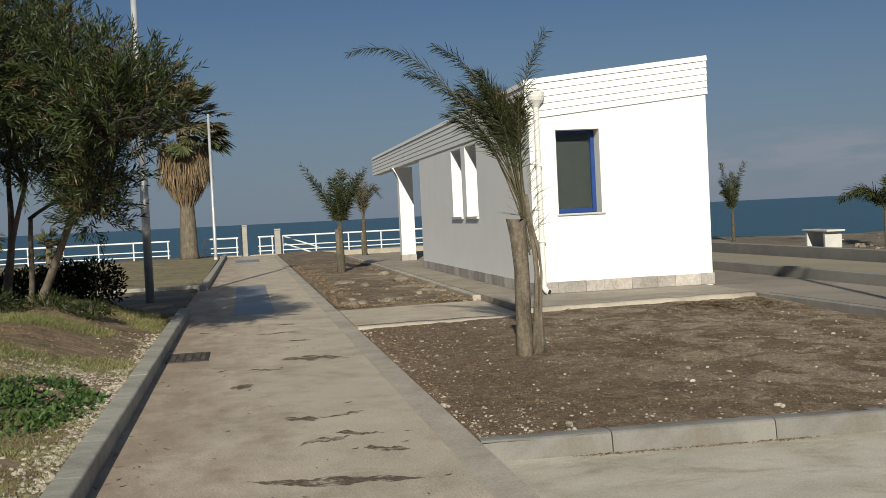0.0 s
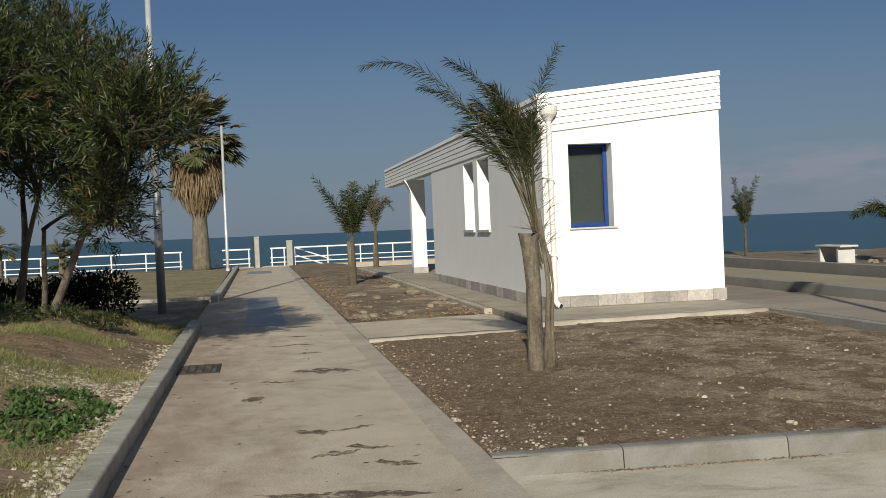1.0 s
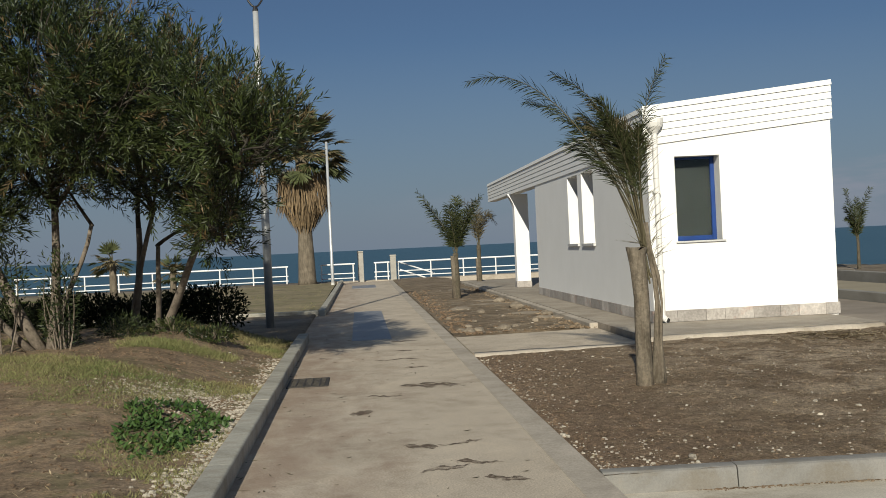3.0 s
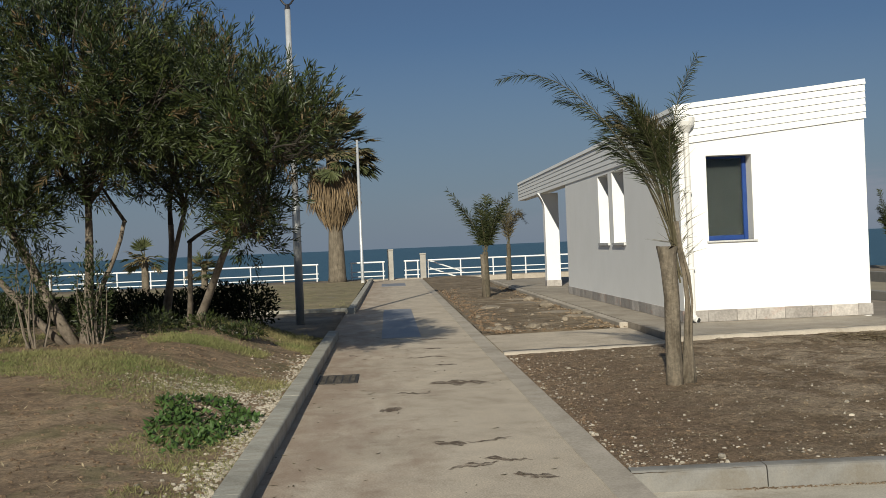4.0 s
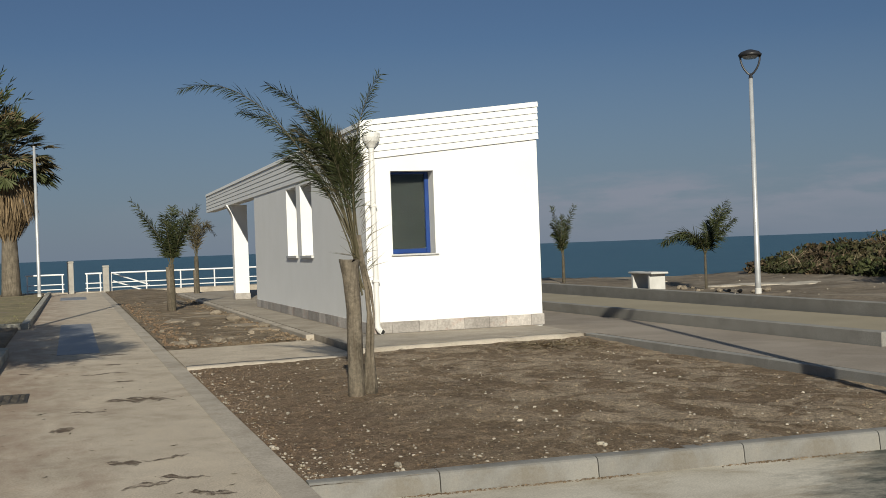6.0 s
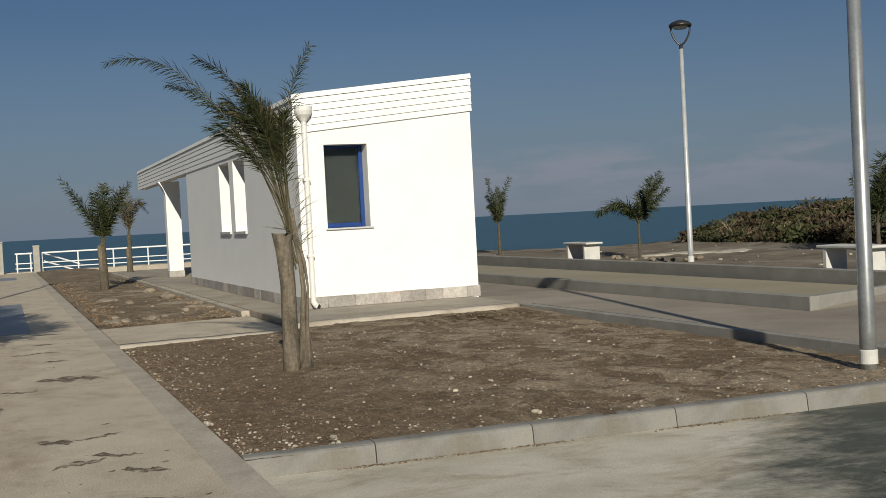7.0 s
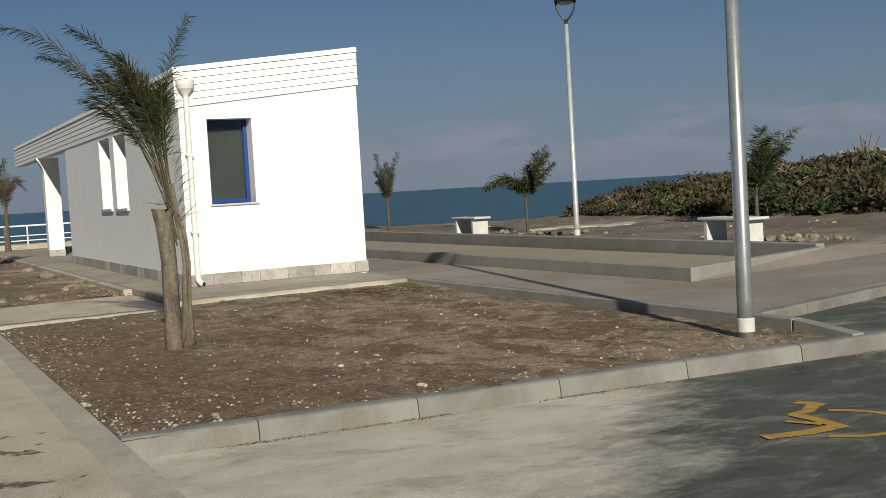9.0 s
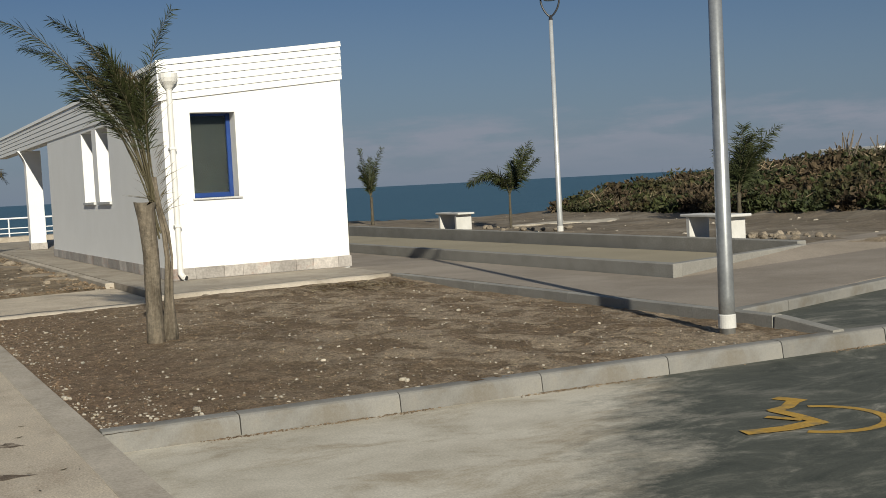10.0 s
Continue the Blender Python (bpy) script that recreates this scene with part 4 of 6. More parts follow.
for px, h in ((0.02, 1.5), (1.6, 1.25)):
    post = thing("gate_post", (px, 57.2, 0.0), "square weathered stone post at the path end", "post", "posts at the path end")
    part("shaft", box(-0.14, 0.14, -0.14, 0.14, -0.05, h - 0.08, 0.012), POST_STONE, post)
    part("cap", box(-0.16, 0.16, -0.16, 0.16, h - 0.079, h, 0.02), POST_STONE, post)

# ---- benches ----
def bench(at, turn, label):
    b = thing("bench", at, label, "bench", "concrete benches")
    b.rotation_euler[2] = radians(turn)
    part("seat", box(-0.24, 0.24, -0.73, 0.73, 0.4, 0.45, 0.012), BENCH, b, "pale concrete seat slab")
    for y in (-0.52, 0.52):
        part("leg", box(-0.22, 0.22, y - 0.05, y + 0.05, -0.08, 0.398, 0.008), BENCH, b)
    return b


bench((14.4, 27.55, 0.28), -3, "pale concrete bench with slab legs on bare ground")
bench((13.95, 16.55, 0.28), -3, "pale concrete bench with slab legs beside rubble")

# ---- foliage helpers ----
def bezier(p, t):
    a, b, c, d = (Vector(q) for q in p)
    s = 1 - t
    return a * s ** 3 + b * (3 * s * s * t) + c * (3 * s * t * t) + d * t ** 3


def feather_frond(verts, faces, stalk_bm, ctrl, rng, first=0.3, blade=0.28, count=44, r0=0.016, droop=0.25, width=0.02, splay=1.0):
    """A feather palm frond: a tapering stalk with a row of narrow leaflets on both sides."""
    pts = [bezier(ctrl, i / 12) for i in range(13)]
    add_tube(stalk_bm, pts, [r0 * (1 - 0.85 * i / 12) for i in range(13)], 5)
    for i in range(count):
        t = first + (1 - first) * (i + rng.random() * 0.6) / count
        p = bezier(ctrl, min(t, 1))
        d = (bezier(ctrl, min(t + 0.02, 1)) - bezier(ctrl, max(t - 0.02, 0))).normalized()
        side = d.cross(Vector((0, 0, 1)))
        side = side.normalized() if side.length > 0.1 else Vector((1, 0, 0))
        side = (Matrix.Rotation(rng.uniform(-0.9, 0.9), 3, d) @ side)
        k = blade * (0.55 + 0.6 * math.sin(math.pi * min(1, (t - first) / (1 - first) * 0.85 + 0.15))) * rng.uniform(0.75, 1.15)
        for s in (-1, 1):
            way = (d * rng.uniform(0.55, 0.95) + side * s * rng.uniform(0.5, 0.9) * splay + Vector((0, 0, -droop * rng.random()))).normalized()
            bend = (way + Vector((0, 0, -0.35 * rng.random()))).normalized()
            nrm = way.cross(d)
            nrm = nrm.normalized() if nrm.length > 0.05 else Vector((0, 0, 1))
            lat = nrm.cross(way).normalized()
            b = len(verts)
            m = p + way * k * 0.5
            w = lat * width * 0.5
            verts.extend((tuple(p - w * 0.5), tuple(p + w * 0.5), tuple(m + w), tuple(m - w), tuple(m + bend * k * 0.5)))
            faces.append((b, b + 1, b + 2, b + 3))
            faces.append((b + 3, b + 2, b + 4))


def young_palm(at, trunk_h, r, fronds, label, seed, blade=0.28, leaf=PALM_LEAF, stalk=PALM_STALK, spread=None, count=40, lean=(0, 0), stub=0.0, droop=0.25):
    rng = random.Random(seed)
    palm = thing("palm", at, label, "palm", "young palms")
    n = 7
    pts = [(lean[0] * i / n, lean[1] * i / n, trunk_h * i / n - 0.08) for i in range(n + 1)]
    part("trunk", tube(pts, [r * (1.15 - 0.3 * i / n) * rng.uniform(0.93, 1.07) for i in range(n + 1)], 10), YOUNG_BARK, palm, smooth=True)
    if stub:
        part("stub", tube([(-0.5 * r, 0, -0.08), (-0.62 * r, 0, stub * 0.5), (-0.8 * r, 0, stub)], [r * 1.05, r * 0.85, r * 0.8], 10), PALM_BARK, palm, "sawn-off leaf bases round the trunk", smooth=True)
    top = Vector((lean[0], lean[1], trunk_h - 0.1))
    for k, f in enumerate(fronds):
        vs, fs, sb = [], [], bmesh.new()
        mid, tip = Vector(f[0]), Vector(f[1])
        base = top + Vector((rng.uniform(-0.5, 0.5) * r, rng.uniform(-0.5, 0.5) * r, 0))
        ctrl = (base, base + (mid - top) * 0.5 + Vector((0, 0, 0.08)), mid, tip)
        feather_frond(vs, fs, sb, ctrl, rng, 0.12, blade, int(count * 1.35), 0.012, droop)
        fr = part("frond", sb, stalk, palm)
        from_lists("frond_blade", vs, fs, leaf, fr)
    return palm


# the palm with the cut stump, beside the link path
rng = random.Random(12)
big = thing("palm", (2.985, 12.25, 0.06), "leaning young date palm behind a sawn-off trunk in bare soil", "palm")
pts = [(-0.078, -0.03, -0.1), (-0.076, -0.02, 0.15), (-0.07, 0.0, 0.5), (-0.066, 0.0, 0.9), (-0.085, 0.0, 1.2), (-0.1, 0.0, 1.36), (-0.102, 0.0, 1.42)]
bm = bmesh.new()
rings = add_tube(bm, pts, [0.102, 0.088, 0.082, 0.083, 0.086, 0.098, 0.112], 18)
for r_ in rings:
    for v in r_:
        v.co += Vector((rng.uniform(-1, 1), rng.uniform(-1, 1), 0)) * 0.006
for v in rings[-1]:
    v.co.z += rng.uniform(-0.02, 0.03) - 0.1 * (v.co.x + 0.1)
bmesh.ops.recalc_face_normals(bm, faces=bm.faces[:])
part("stump", bm, PALM_BARK, big, "sawn-off brown palm trunk", smooth=True)
part("cut_face", tube([(-0.102, 0, 1.41), (-0.104, 0, 1.436)], [0.1, 0.085], 14), CUT_WOOD, big, "frayed grey cut end")
# root, waist and head of each stem
STEMS = [((0.075, 0.03), (0.105, 0.05), (0.0, 0.04), 0.08), ((0.115, 0.06), (0.125, 0.06), (0.015, 0.05), 0.07), ((0.10, 0.0), (0.15, 0.01), (0.03, 0.04), 0.05), ((0.07, 0.08), (0.125, 0.06), (0.04, 0.06), 0.05)]
for i, ((rx, ry), (mx, my), (hx, hy), rr) in enumerate(STEMS):
    p = [(rx, ry, -0.06), (rx + 0.005, ry, 0.12), (rx * 0.6 + mx * 0.4, my, 0.45), (mx, my, 0.85), (mx * 0.8 + hx * 0.2, my, 1.12), (mx * 0.3 + hx * 0.7, hy, 1.4), (hx, hy, 1.7)]
    part("stem", tube(p, [rr, rr * 0.8, rr * 0.42, rr * 0.26, 0.018, 0.016, 0.014], 9), PALM_BARK, big, smooth=True)
# fronds: shoulder, bend and tip of each, and where its leaflets begin
FRONDS = [((-0.25, 0.05, 2.2), (-0.95, 0.1, 3.62), (-1.8, 0.2, 3.28), 0.36), ((-0.12, -0.05, 2.15), (-0.3, -0.1, 3.1), (-0.95, -0.25, 3.27), 0.38), ((-0.06, 0.0, 2.2), (-0.05, 0.05, 2.9), (0.33, 0.1, 3.45), 0.42),
          ((-0.2, 0.1, 2.2), (-0.6, 0.2, 3.0), (-1.15, 0.4, 3.08), 0.36)]
for i in range(17):
    u = (i + 0.5) / 17
    tx = -0.74 + 0.64 * u + rng.uniform(-0.06, 0.06)
    tz = 2.72 + 0.34 * math.sin(math.pi * min(1.0, u * 1.05)) + rng.uniform(-0.22, 0.06) - (0.14 if i % 4 == 1 else 0)
    ty = rng.uniform(-0.4, 0.45)
    FRONDS.append(((tx * 0.13 - 0.03, ty * 0.15, 2.0), (tx * 0.36 - 0.05, ty * 0.5, tz - 0.22), (tx, ty, tz), rng.uniform(0.36, 0.5)))
for i, (shoulder, bend, tip, first) in enumerate(FRONDS):
    vs, fs, sb = [], [], bmesh.new()
    base = Vector((0.03 + rng.uniform(-0.025, 0.03), 0.04 + rng.uniform(-0.03, 0.03), rng.uniform(1.0, 1.5)))
    ctrl = (base, Vector(shoulder), Vector(bend), Vector(tip))
    feather_frond(vs, fs, sb, ctrl, rng, first, 0.19 if i < 4 else 0.23, 84 if i < 4 else 62, 0.011, 0.5, 0.009, 0.8 if i < 4 else 0.5)
    fr = part("frond", sb, PALM_STALK, big)
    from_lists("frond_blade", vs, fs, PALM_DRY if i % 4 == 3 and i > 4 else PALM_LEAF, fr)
# loose dry leaflets that stand out round the stems
vs, fs, sb = [], [], bmesh.new()
for i in range(90):
    z = rng.uniform(1.2, 2.6)
    p = Vector((0.05 - 0.08 * max(0, z - 1.6), 0.03, z))
    d = Vector((rng.choice((-1, 1, 1)) * rng.uniform(0.4, 1), rng.uniform(-0.6, 0.6), rng.uniform(0.1, 1.1))).normalized()
    leaf_quads(vs, fs, p, d, d.cross(Vector((0, 1, 0.2))).normalized(), rng.uniform(0.15, 0.38), 0.006)
sb.free()
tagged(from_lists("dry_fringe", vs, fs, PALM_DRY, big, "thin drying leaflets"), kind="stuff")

def spray(rng, n, height, reach, lift=0.35):
    """Frond ends spread all round an upright head."""
    out = []
    for i in range(n):
        a = math.tau * (i + rng.uniform(-0.3, 0.3)) / n
        k = rng.uniform(0.75, 1.1)
        out.append(((math.cos(a) * reach * 0.4 * k, math.sin(a) * reach * 0.4 * k, height * rng.uniform(0.75, 0.95)), (math.cos(a) * reach * k, math.sin(a) * reach * k, height * (1 - lift * rng.random()))))
    return out


r5 = random.Random(5)
young_palm((2.72, 33.6, 0.04), 1.4, 0.095, [((-0.35, 0, 2.3), (-1.0, 0.1, 3.12)), ((-0.3, 0.2, 2.2), (-0.75, 0.4, 2.8)), ((0.0, 0, 2.3), (0.1, 0.1, 2.95)), ((0.3, 0.1, 2.2), (0.8, 0.1, 2.95)),
           ((0.25, -0.2, 2.2), (0.55, -0.4, 2.8)), ((-0.1, -0.3, 2.2), (-0.2, -0.7, 2.7)), ((0.1, 0.3, 2.3), (0.2, 0.6, 2.9)), ((0.12, 0.0, 2.1), (0.4, 0.2, 2.6))],
           "young palm with wind-bent fronds in the soil bed", 3, 0.34, count=60, stub=1.25, droop=0.6)
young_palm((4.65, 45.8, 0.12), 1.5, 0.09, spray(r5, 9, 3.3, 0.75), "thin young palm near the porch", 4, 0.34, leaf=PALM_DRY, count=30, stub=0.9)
young_palm((15.25, 35.0, 0.3), 0.95, 0.05, [((-0.2, 0, 1.8), (-0.28, 0.1, 2.45)), ((0.12, 0, 1.8), (0.5, 0.1, 2.45)), ((-0.1, 0, 1.6), (-0.38, 0, 1.9)), ((0.1, 0.1, 1.6), (0.3, 0.3, 2.0)),
           ((0.0, 0.1, 1.7), (0.1, 0.2, 2.15)), ((-0.1, 0.1, 1.5), (-0.25, 0.2, 1.55))], "small upright palm on the bare clifftop", 6, 0.24, count=52, droop=0.5)
young_palm((15.15, 25.9, 0.28), 0.95, 0.034, [((0.3, 0, 1.6), (0.7, 0.1, 2.2)), ((0.25, 0.1, 1.5), (0.55, 0.3, 2.05)), ((0.3, -0.1, 1.4), (0.75, -0.2, 1.75)), ((-0.4, 0, 1.7), (-1.15, 0.1, 1.2)),
           ((-0.35, 0.2, 1.6), (-0.95, 0.4, 1.15)), ((-0.3, -0.2, 1.45), (-0.7, -0.4, 1.25)), ((0.1, 0, 1.5), (0.35, 0.2, 1.75)), ((0.35, 0.2, 1.7), (0.78, 0.1, 2.0))],
           "small palm with fronds blown apart beside rubble", 7, 0.3, count=60, droop=0.75)
young_palm((18.9, 21.6, 0.42), 0.6, 0.05, [((0.3, 0, 1.6), (0.8, 0.1, 2.0)), ((0.25, 0.1, 1.5), (0.6, 0.3, 1.7)), ((0.4, -0.1, 1.6), (1.1, -0.2, 2.05)), ((0.1, 0, 1.7), (0.3, 0.1, 2.1)), ((0.2, 0.2, 1.3), (0.7, 0.4, 1.25)),
           ((-0.1, 0.2, 1.3), (-0.3, 0.4, 1.6)), ((0.3, 0.3, 1.5), (0.85, 0.5, 1.5)), ((0.15, -0.3, 1.5), (0.5, -0.5, 1.6)), ((0.05, -0.1, 1.5), (0.15, -0.3, 1.85))], "small wind-bent palm in front of the scrub bank", 8, 0.36, count=64, droop=0.8)

# ---- the tall fan palm with its skirt of dead leaves ----
def fan_leaf(verts, faces, at, way, rng, size, segs=15, droop=0.3):
    way = way.normalized()
    side = way.cross(Vector((0, 0, 1)))
    side = side.normalized() if side.length > 0.1 else Vector((1, 0, 0))
    up = side.cross(way)
    for i in range(segs):
        a = (i / (segs - 1) - 0.5) * 2.4
        d = (way * math.cos(a) + side * math.sin(a) + up * rng.uniform(-0.1, 0.2)).normalized()
        tip = (d + Vector((0, 0, -droop))).normalized()
        k = size * (1 - 0.25 * abs(a)) * rng.uniform(0.85, 1.1)
        w = d.cross(up).normalized() * size * 0.06
        b = len(verts)
        m = at + d * k * 0.55
        verts.extend((tuple(at), tuple(m + w), tuple(m + tip * k * 0.45), tuple(m - w)))
        faces.append((b, b + 1, b + 2, b + 3))


def fan_palm(at, trunk_h, r, skirt_h, skirt_r, crown_r, label, seed, n_skirt, n_crown, size):
    rng = random.Random(seed)
    palm = thing("fan_palm", at, label, "palm")
    part("trunk", tube([(0, 0, -0.1), (0, 0, 0.25), (0, 0, trunk_h * 0.5), (0, 0, trunk_h), (0, 0, trunk_h + skirt_h + (1.0 if n_skirt else 0.0))], [r * 1.25, r * 1.1, r, r * 0.85, r * 0.8], 14), PALM_BARK, palm, smooth=True)
    if n_skirt:
        vs, fs = [], []
        for i in range(n_skirt):
            t = rng.random() ** 0.8
            a = rng.uniform(0, math.tau)
            rad = r + (skirt_r - r) * math.sin(math.pi * min(0.5 + 0.1 * t, (0.12 + t * 0.9)))
            p = Vector((math.cos(a) * rad, math.sin(a) * rad, trunk_h + skirt_h * t + 0.5)) * 1.0
            p.x, p.y = p.x * rng.uniform(0.8, 1.0), p.y * rng.uniform(0.8, 1.0)
            lean_in = 0.25 if t > 0.35 else -0.45
            d = Vector((math.cos(a) * lean_in, math.sin(a) * lean_in, -1)).normalized()
            side = d.cross(Vector((math.cos(a), math.sin(a), 0))).normalized()
            leaf_quads(vs, fs, p, d, (side + rand_dir(rng) * 0.5).normalized(), rng.uniform(0.45, 0.95), rng.uniform(0.03, 0.07))
        from_lists("dead_leaf_skirt", vs, fs, DRY_FROND, palm, "skirt of hanging straw-coloured dead leaves")
    vs, fs, sb = [], [], bmesh.new()
    top = Vector((0, 0, trunk_h + skirt_h + (0.95 if n_skirt else -0.1)))
    for i in range(n_crown):
        a = rng.uniform(0, math.tau)
        e = rng.uniform(-0.6, 1.35)
        d = Vector((math.cos(a) * math.cos(e), math.sin(a) * math.cos(e), math.sin(e)))
        L = crown_r * rng.uniform(0.55, 0.95)
        tip = top + d * L
        add_tube(sb, [top, top + d * L * 0.5 + Vector((0, 0, 0.06)), tip], [0.03, 0.02, 0.012], 4)
        fan_leaf(vs, fs, tip, d + Vector((0, 0, -0.25)), rng, size)
    tagged(part("leaf_stalk", sb, PALM_STALK, palm), kind="stuff")
    from_lists("crown", vs, fs, [FAN_LEAF, FAN_DRY], palm, "green fan leaves, the lower ones yellowing", [0 if i // 15 % 5 < 3 else 1 for i in range(len(fs))])
    return palm


fan_palm((-2.5, 55.2, 0.06), 2.5, 0.38, 2.55, 1.15, 1.9, "tall fan palm with a thick skirt of dead leaves", 21, 2400, 96, 1.0)
fan_palm((-8.5, 41.0, 0.06), 1.35, 0.13, 0.2, 0.3, 0.55, "small fan palm by the sea railing", 22, 0, 20, 0.5)
fan_palm((-6.55, 41.5, 0.06), 0.9, 0.12, 0.15, 0.3, 0.5, "low fan palm by the sea railing", 23, 0, 18, 0.45)

# ---- shrub trees ----
def grow_limb(bm, p, q, r0, r1, rng, bend=0.12, n=6):
    p, q = Vector(p), Vector(q)
    L = (q - p).length
    w1, w2 = rand_dir(rng) * L * bend, rand_dir(rng) * L * bend
    pts = [bezier((p, p.lerp(q, 0.33) + w1, p.lerp(q, 0.66) + w2, q), i / n) for i in range(n + 1)]
    add_tube(bm, pts, [r0 + (r1 - r0) * i / n for i in range(n + 1)], 7)
    return pts


def shrub_tree(at, stems, lobes, label, seed, density=1.0):
    """Leaning stems that fork into limbs and twigs; narrow leaves sit on shoots all over the lobes of the crown."""
    rng = random.Random(seed)
    tree = thing("tree", at, label, "tree", "shrub trees on the lawn")
    o = Vector(at)
    heads = []
    for s in stems:
        bm = bmesh.new()
        pts = grow_limb(bm, Vector(s[0]) - o, Vector(s[1]) - o, s[2], s[2] * 0.62, rng, 0.07, 7)
        part("trunk", bm, BARK, tree, smooth=True)
        heads.append((pts[-1], s[2] * 0.6))
    bm = bmesh.new()
    lobes_l = [(Vector(c) - o, Vector(r)) for c, r in lobes]
    for h, hr in heads:
        c = min((l[0] for l in lobes_l), key=lambda k: (k - h).length)
        grow_limb(bm, h - (c - h).normalized() * 0.03, c, hr, hr * 0.35, rng, 0.05)
    for c, r in lobes_l:
        h, hr = min(heads, key=lambda k: (k[0] - c).length)
        mid = grow_limb(bm, h, c - Vector((0, 0, r.z * 0.25)), hr * 0.8, hr * 0.4, rng, 0.07)
        for i in range(9):
            d = rand_dir(rng)
            d.z = d.z * 0.8 + 0.15
            q = c + Vector((d.x * r.x, d.y * r.y, d.z * r.z)) * 0.8
            sub = grow_limb(bm, mid[rng.randint(2, 6)], q, hr * 0.3, 0.008, rng, 0.15, 5)
            for j in range(3):
                d2 = rand_dir(rng)
                grow_limb(bm, sub[rng.randint(2, 4)], sub[-1] + Vector((d2.x * r.x, d2.y * r.y, d2.z * r.z)) * 0.35, 0.012, 0.004, rng, 0.15, 3)
    part("branchwork", bm, TWIG, tree, "thin dark brown branches")
    vs, fs, ids = [], [], []
    for c, r in lobes_l:
        shoots = int(1500 * density * (r.x * r.y + r.x * r.z + r.y * r.z) / 6)
        for i in range(shoots):
            d = rand_dir(rng)
            k = rng.random() ** 0.45 * (1.12 if rng.random() < 0.12 else 1)
            lump = 1 + 0.34 * noise.noise((d * 2.2 + c)) + 0.2 * noise.noise((d * 5.5 + c))
            p = c + Vector((d.x * r.x, d.y * r.y, d.z * r.z)) * k * lump
            if noise.noise((p + o) * 1.5 + Vector((7, 1, 3))) + 0.5 * noise.noise((p + o) * 3.6) < -0.12:
                continue
            way = (d * 0.8 + Vector((0, 0, 0.5)) + rand_dir(rng) * 0.65).normalized()
            red = 1 if rng.random() < 0.07 else 0
            ln = rng.uniform(0.2, 0.42)
            turn = rng.uniform(0, math.tau)
            side = way.cross(Vector((0.3, 0.2, 1))).normalized()
            n_leaf = rng.randint(12, 17)
            for j in range(n_leaf):
                t = (j + rng.random()) / n_leaf
                q = p + way * ln * t
                out = Matrix.Rotation(turn + j * 2.4, 3, way) @ side
                dd = (way * rng.uniform(0.55, 0.95) + out * rng.uniform(0.45, 0.85) * (1.1 - 0.6 * t) + rand_dir(rng) * 0.2).normalized()
                sd = dd.cross(rand_dir(rng))
                sd = sd.normalized() if sd.length > 0.05 else Vector((1, 0, 0))
                leaf_quads(vs, fs, q, dd, sd, rng.uniform(0.085, 0.15), rng.uniform(0.015, 0.024), rng.uniform(0, 0.2))
                ids.append(red)
    tagged(from_lists("crown", vs, fs, [LEAF, LEAF_RED], tree, "dense narrow dark green leaves", ids), kind="stuff")
    return tree


shrub_tree((-3.15, 18.28, 0.46), [((-3.15, 18.28, 0.42), (-2.26, 17.32, 2.04), 0.074), ((-3.22, 18.35, 0.42), (-3.03, 17.76, 1.82), 0.052)],
           [((-1.5, 14.21, 3.12), (0.74, 1.11, 0.58)), ((-2.15, 14.95, 3.63), (0.93, 1.18, 0.78)), ((-1.74, 14.60, 2.36), (0.36, 0.75, 0.34)), ((-1.30, 13.25, 2.86), (0.48, 0.67, 0.30)), ((-1.70, 16.72, 3.30), (0.81, 1.04, 0.66)),
            ((-2.1, 16.87, 2.3), (0.5, 0.7, 0.42)), ((-2.44, 15.91, 2.78), (0.74, 0.81, 0.59)), ((-1.92, 16.28, 1.9), (0.42, 0.6, 0.3)), ((-1.85, 15.1, 2.0), (0.30, 0.5, 0.24)), ((-1.08, 14.36, 3.12), (0.44, 0.66, 0.44))],
           "leaning shrub tree with dense narrow dark leaves", 31)
shrub_tree((-3.77, 19.39, 0.46), [((-3.77, 19.39, 0.42), (-3.52, 18.94, 2.12), 0.074), ((-3.81, 19.46, 0.42), (-3.26, 18.80, 2.34), 0.056)],
           [((-3.63, 18.50, 4.26), (1.18, 1.18, 1.15)), ((-3.40, 18.57, 3.08), (0.89, 0.89, 0.63)), ((-4.14, 18.65, 3.52), (0.96, 0.96, 0.81)), ((-2.74, 18.20, 4.04), (0.96, 1.04, 0.89))],
           "many-stemmed shrub tree with dark leaves", 32)
shrub_tree((-4.33, 16.13, 0.46), [((-4.33, 16.13, 0.42), (-5.11, 15.98, 2.04), 0.089), ((-4.25, 16.13, 0.42), (-4.07, 15.98, 2.34), 0.074), ((-4.29, 16.21, 0.42), (-3.63, 16.13, 2.12), 0.044), ((-4.44, 16.06, 0.42), (-5.62, 15.76, 1.82), 0.059)],
           [((-3.85, 14.50, 3.89), (1.04, 1.18, 1.11)), ((-4.88, 15.10, 3.97), (1.18, 1.26, 1.48)), ((-5.18, 15.84, 2.71), (1.04, 0.96, 0.74)), ((-6.22, 15.69, 3.52), (1.18, 1.18, 1.48)), ((-4.00, 15.54, 2.86), (0.67, 0.74, 0.52)), ((-3.11, 14.28, 3.52), (0.74, 0.96, 0.74)),
            ((-3.40, 15.39, 4.56), (0.96, 1.04, 0.67)), ((-4.9, 15.3, 2.2), (0.6, 0.6, 0.35))],
           "broad many-stemmed shrub tree with grey bark", 33)

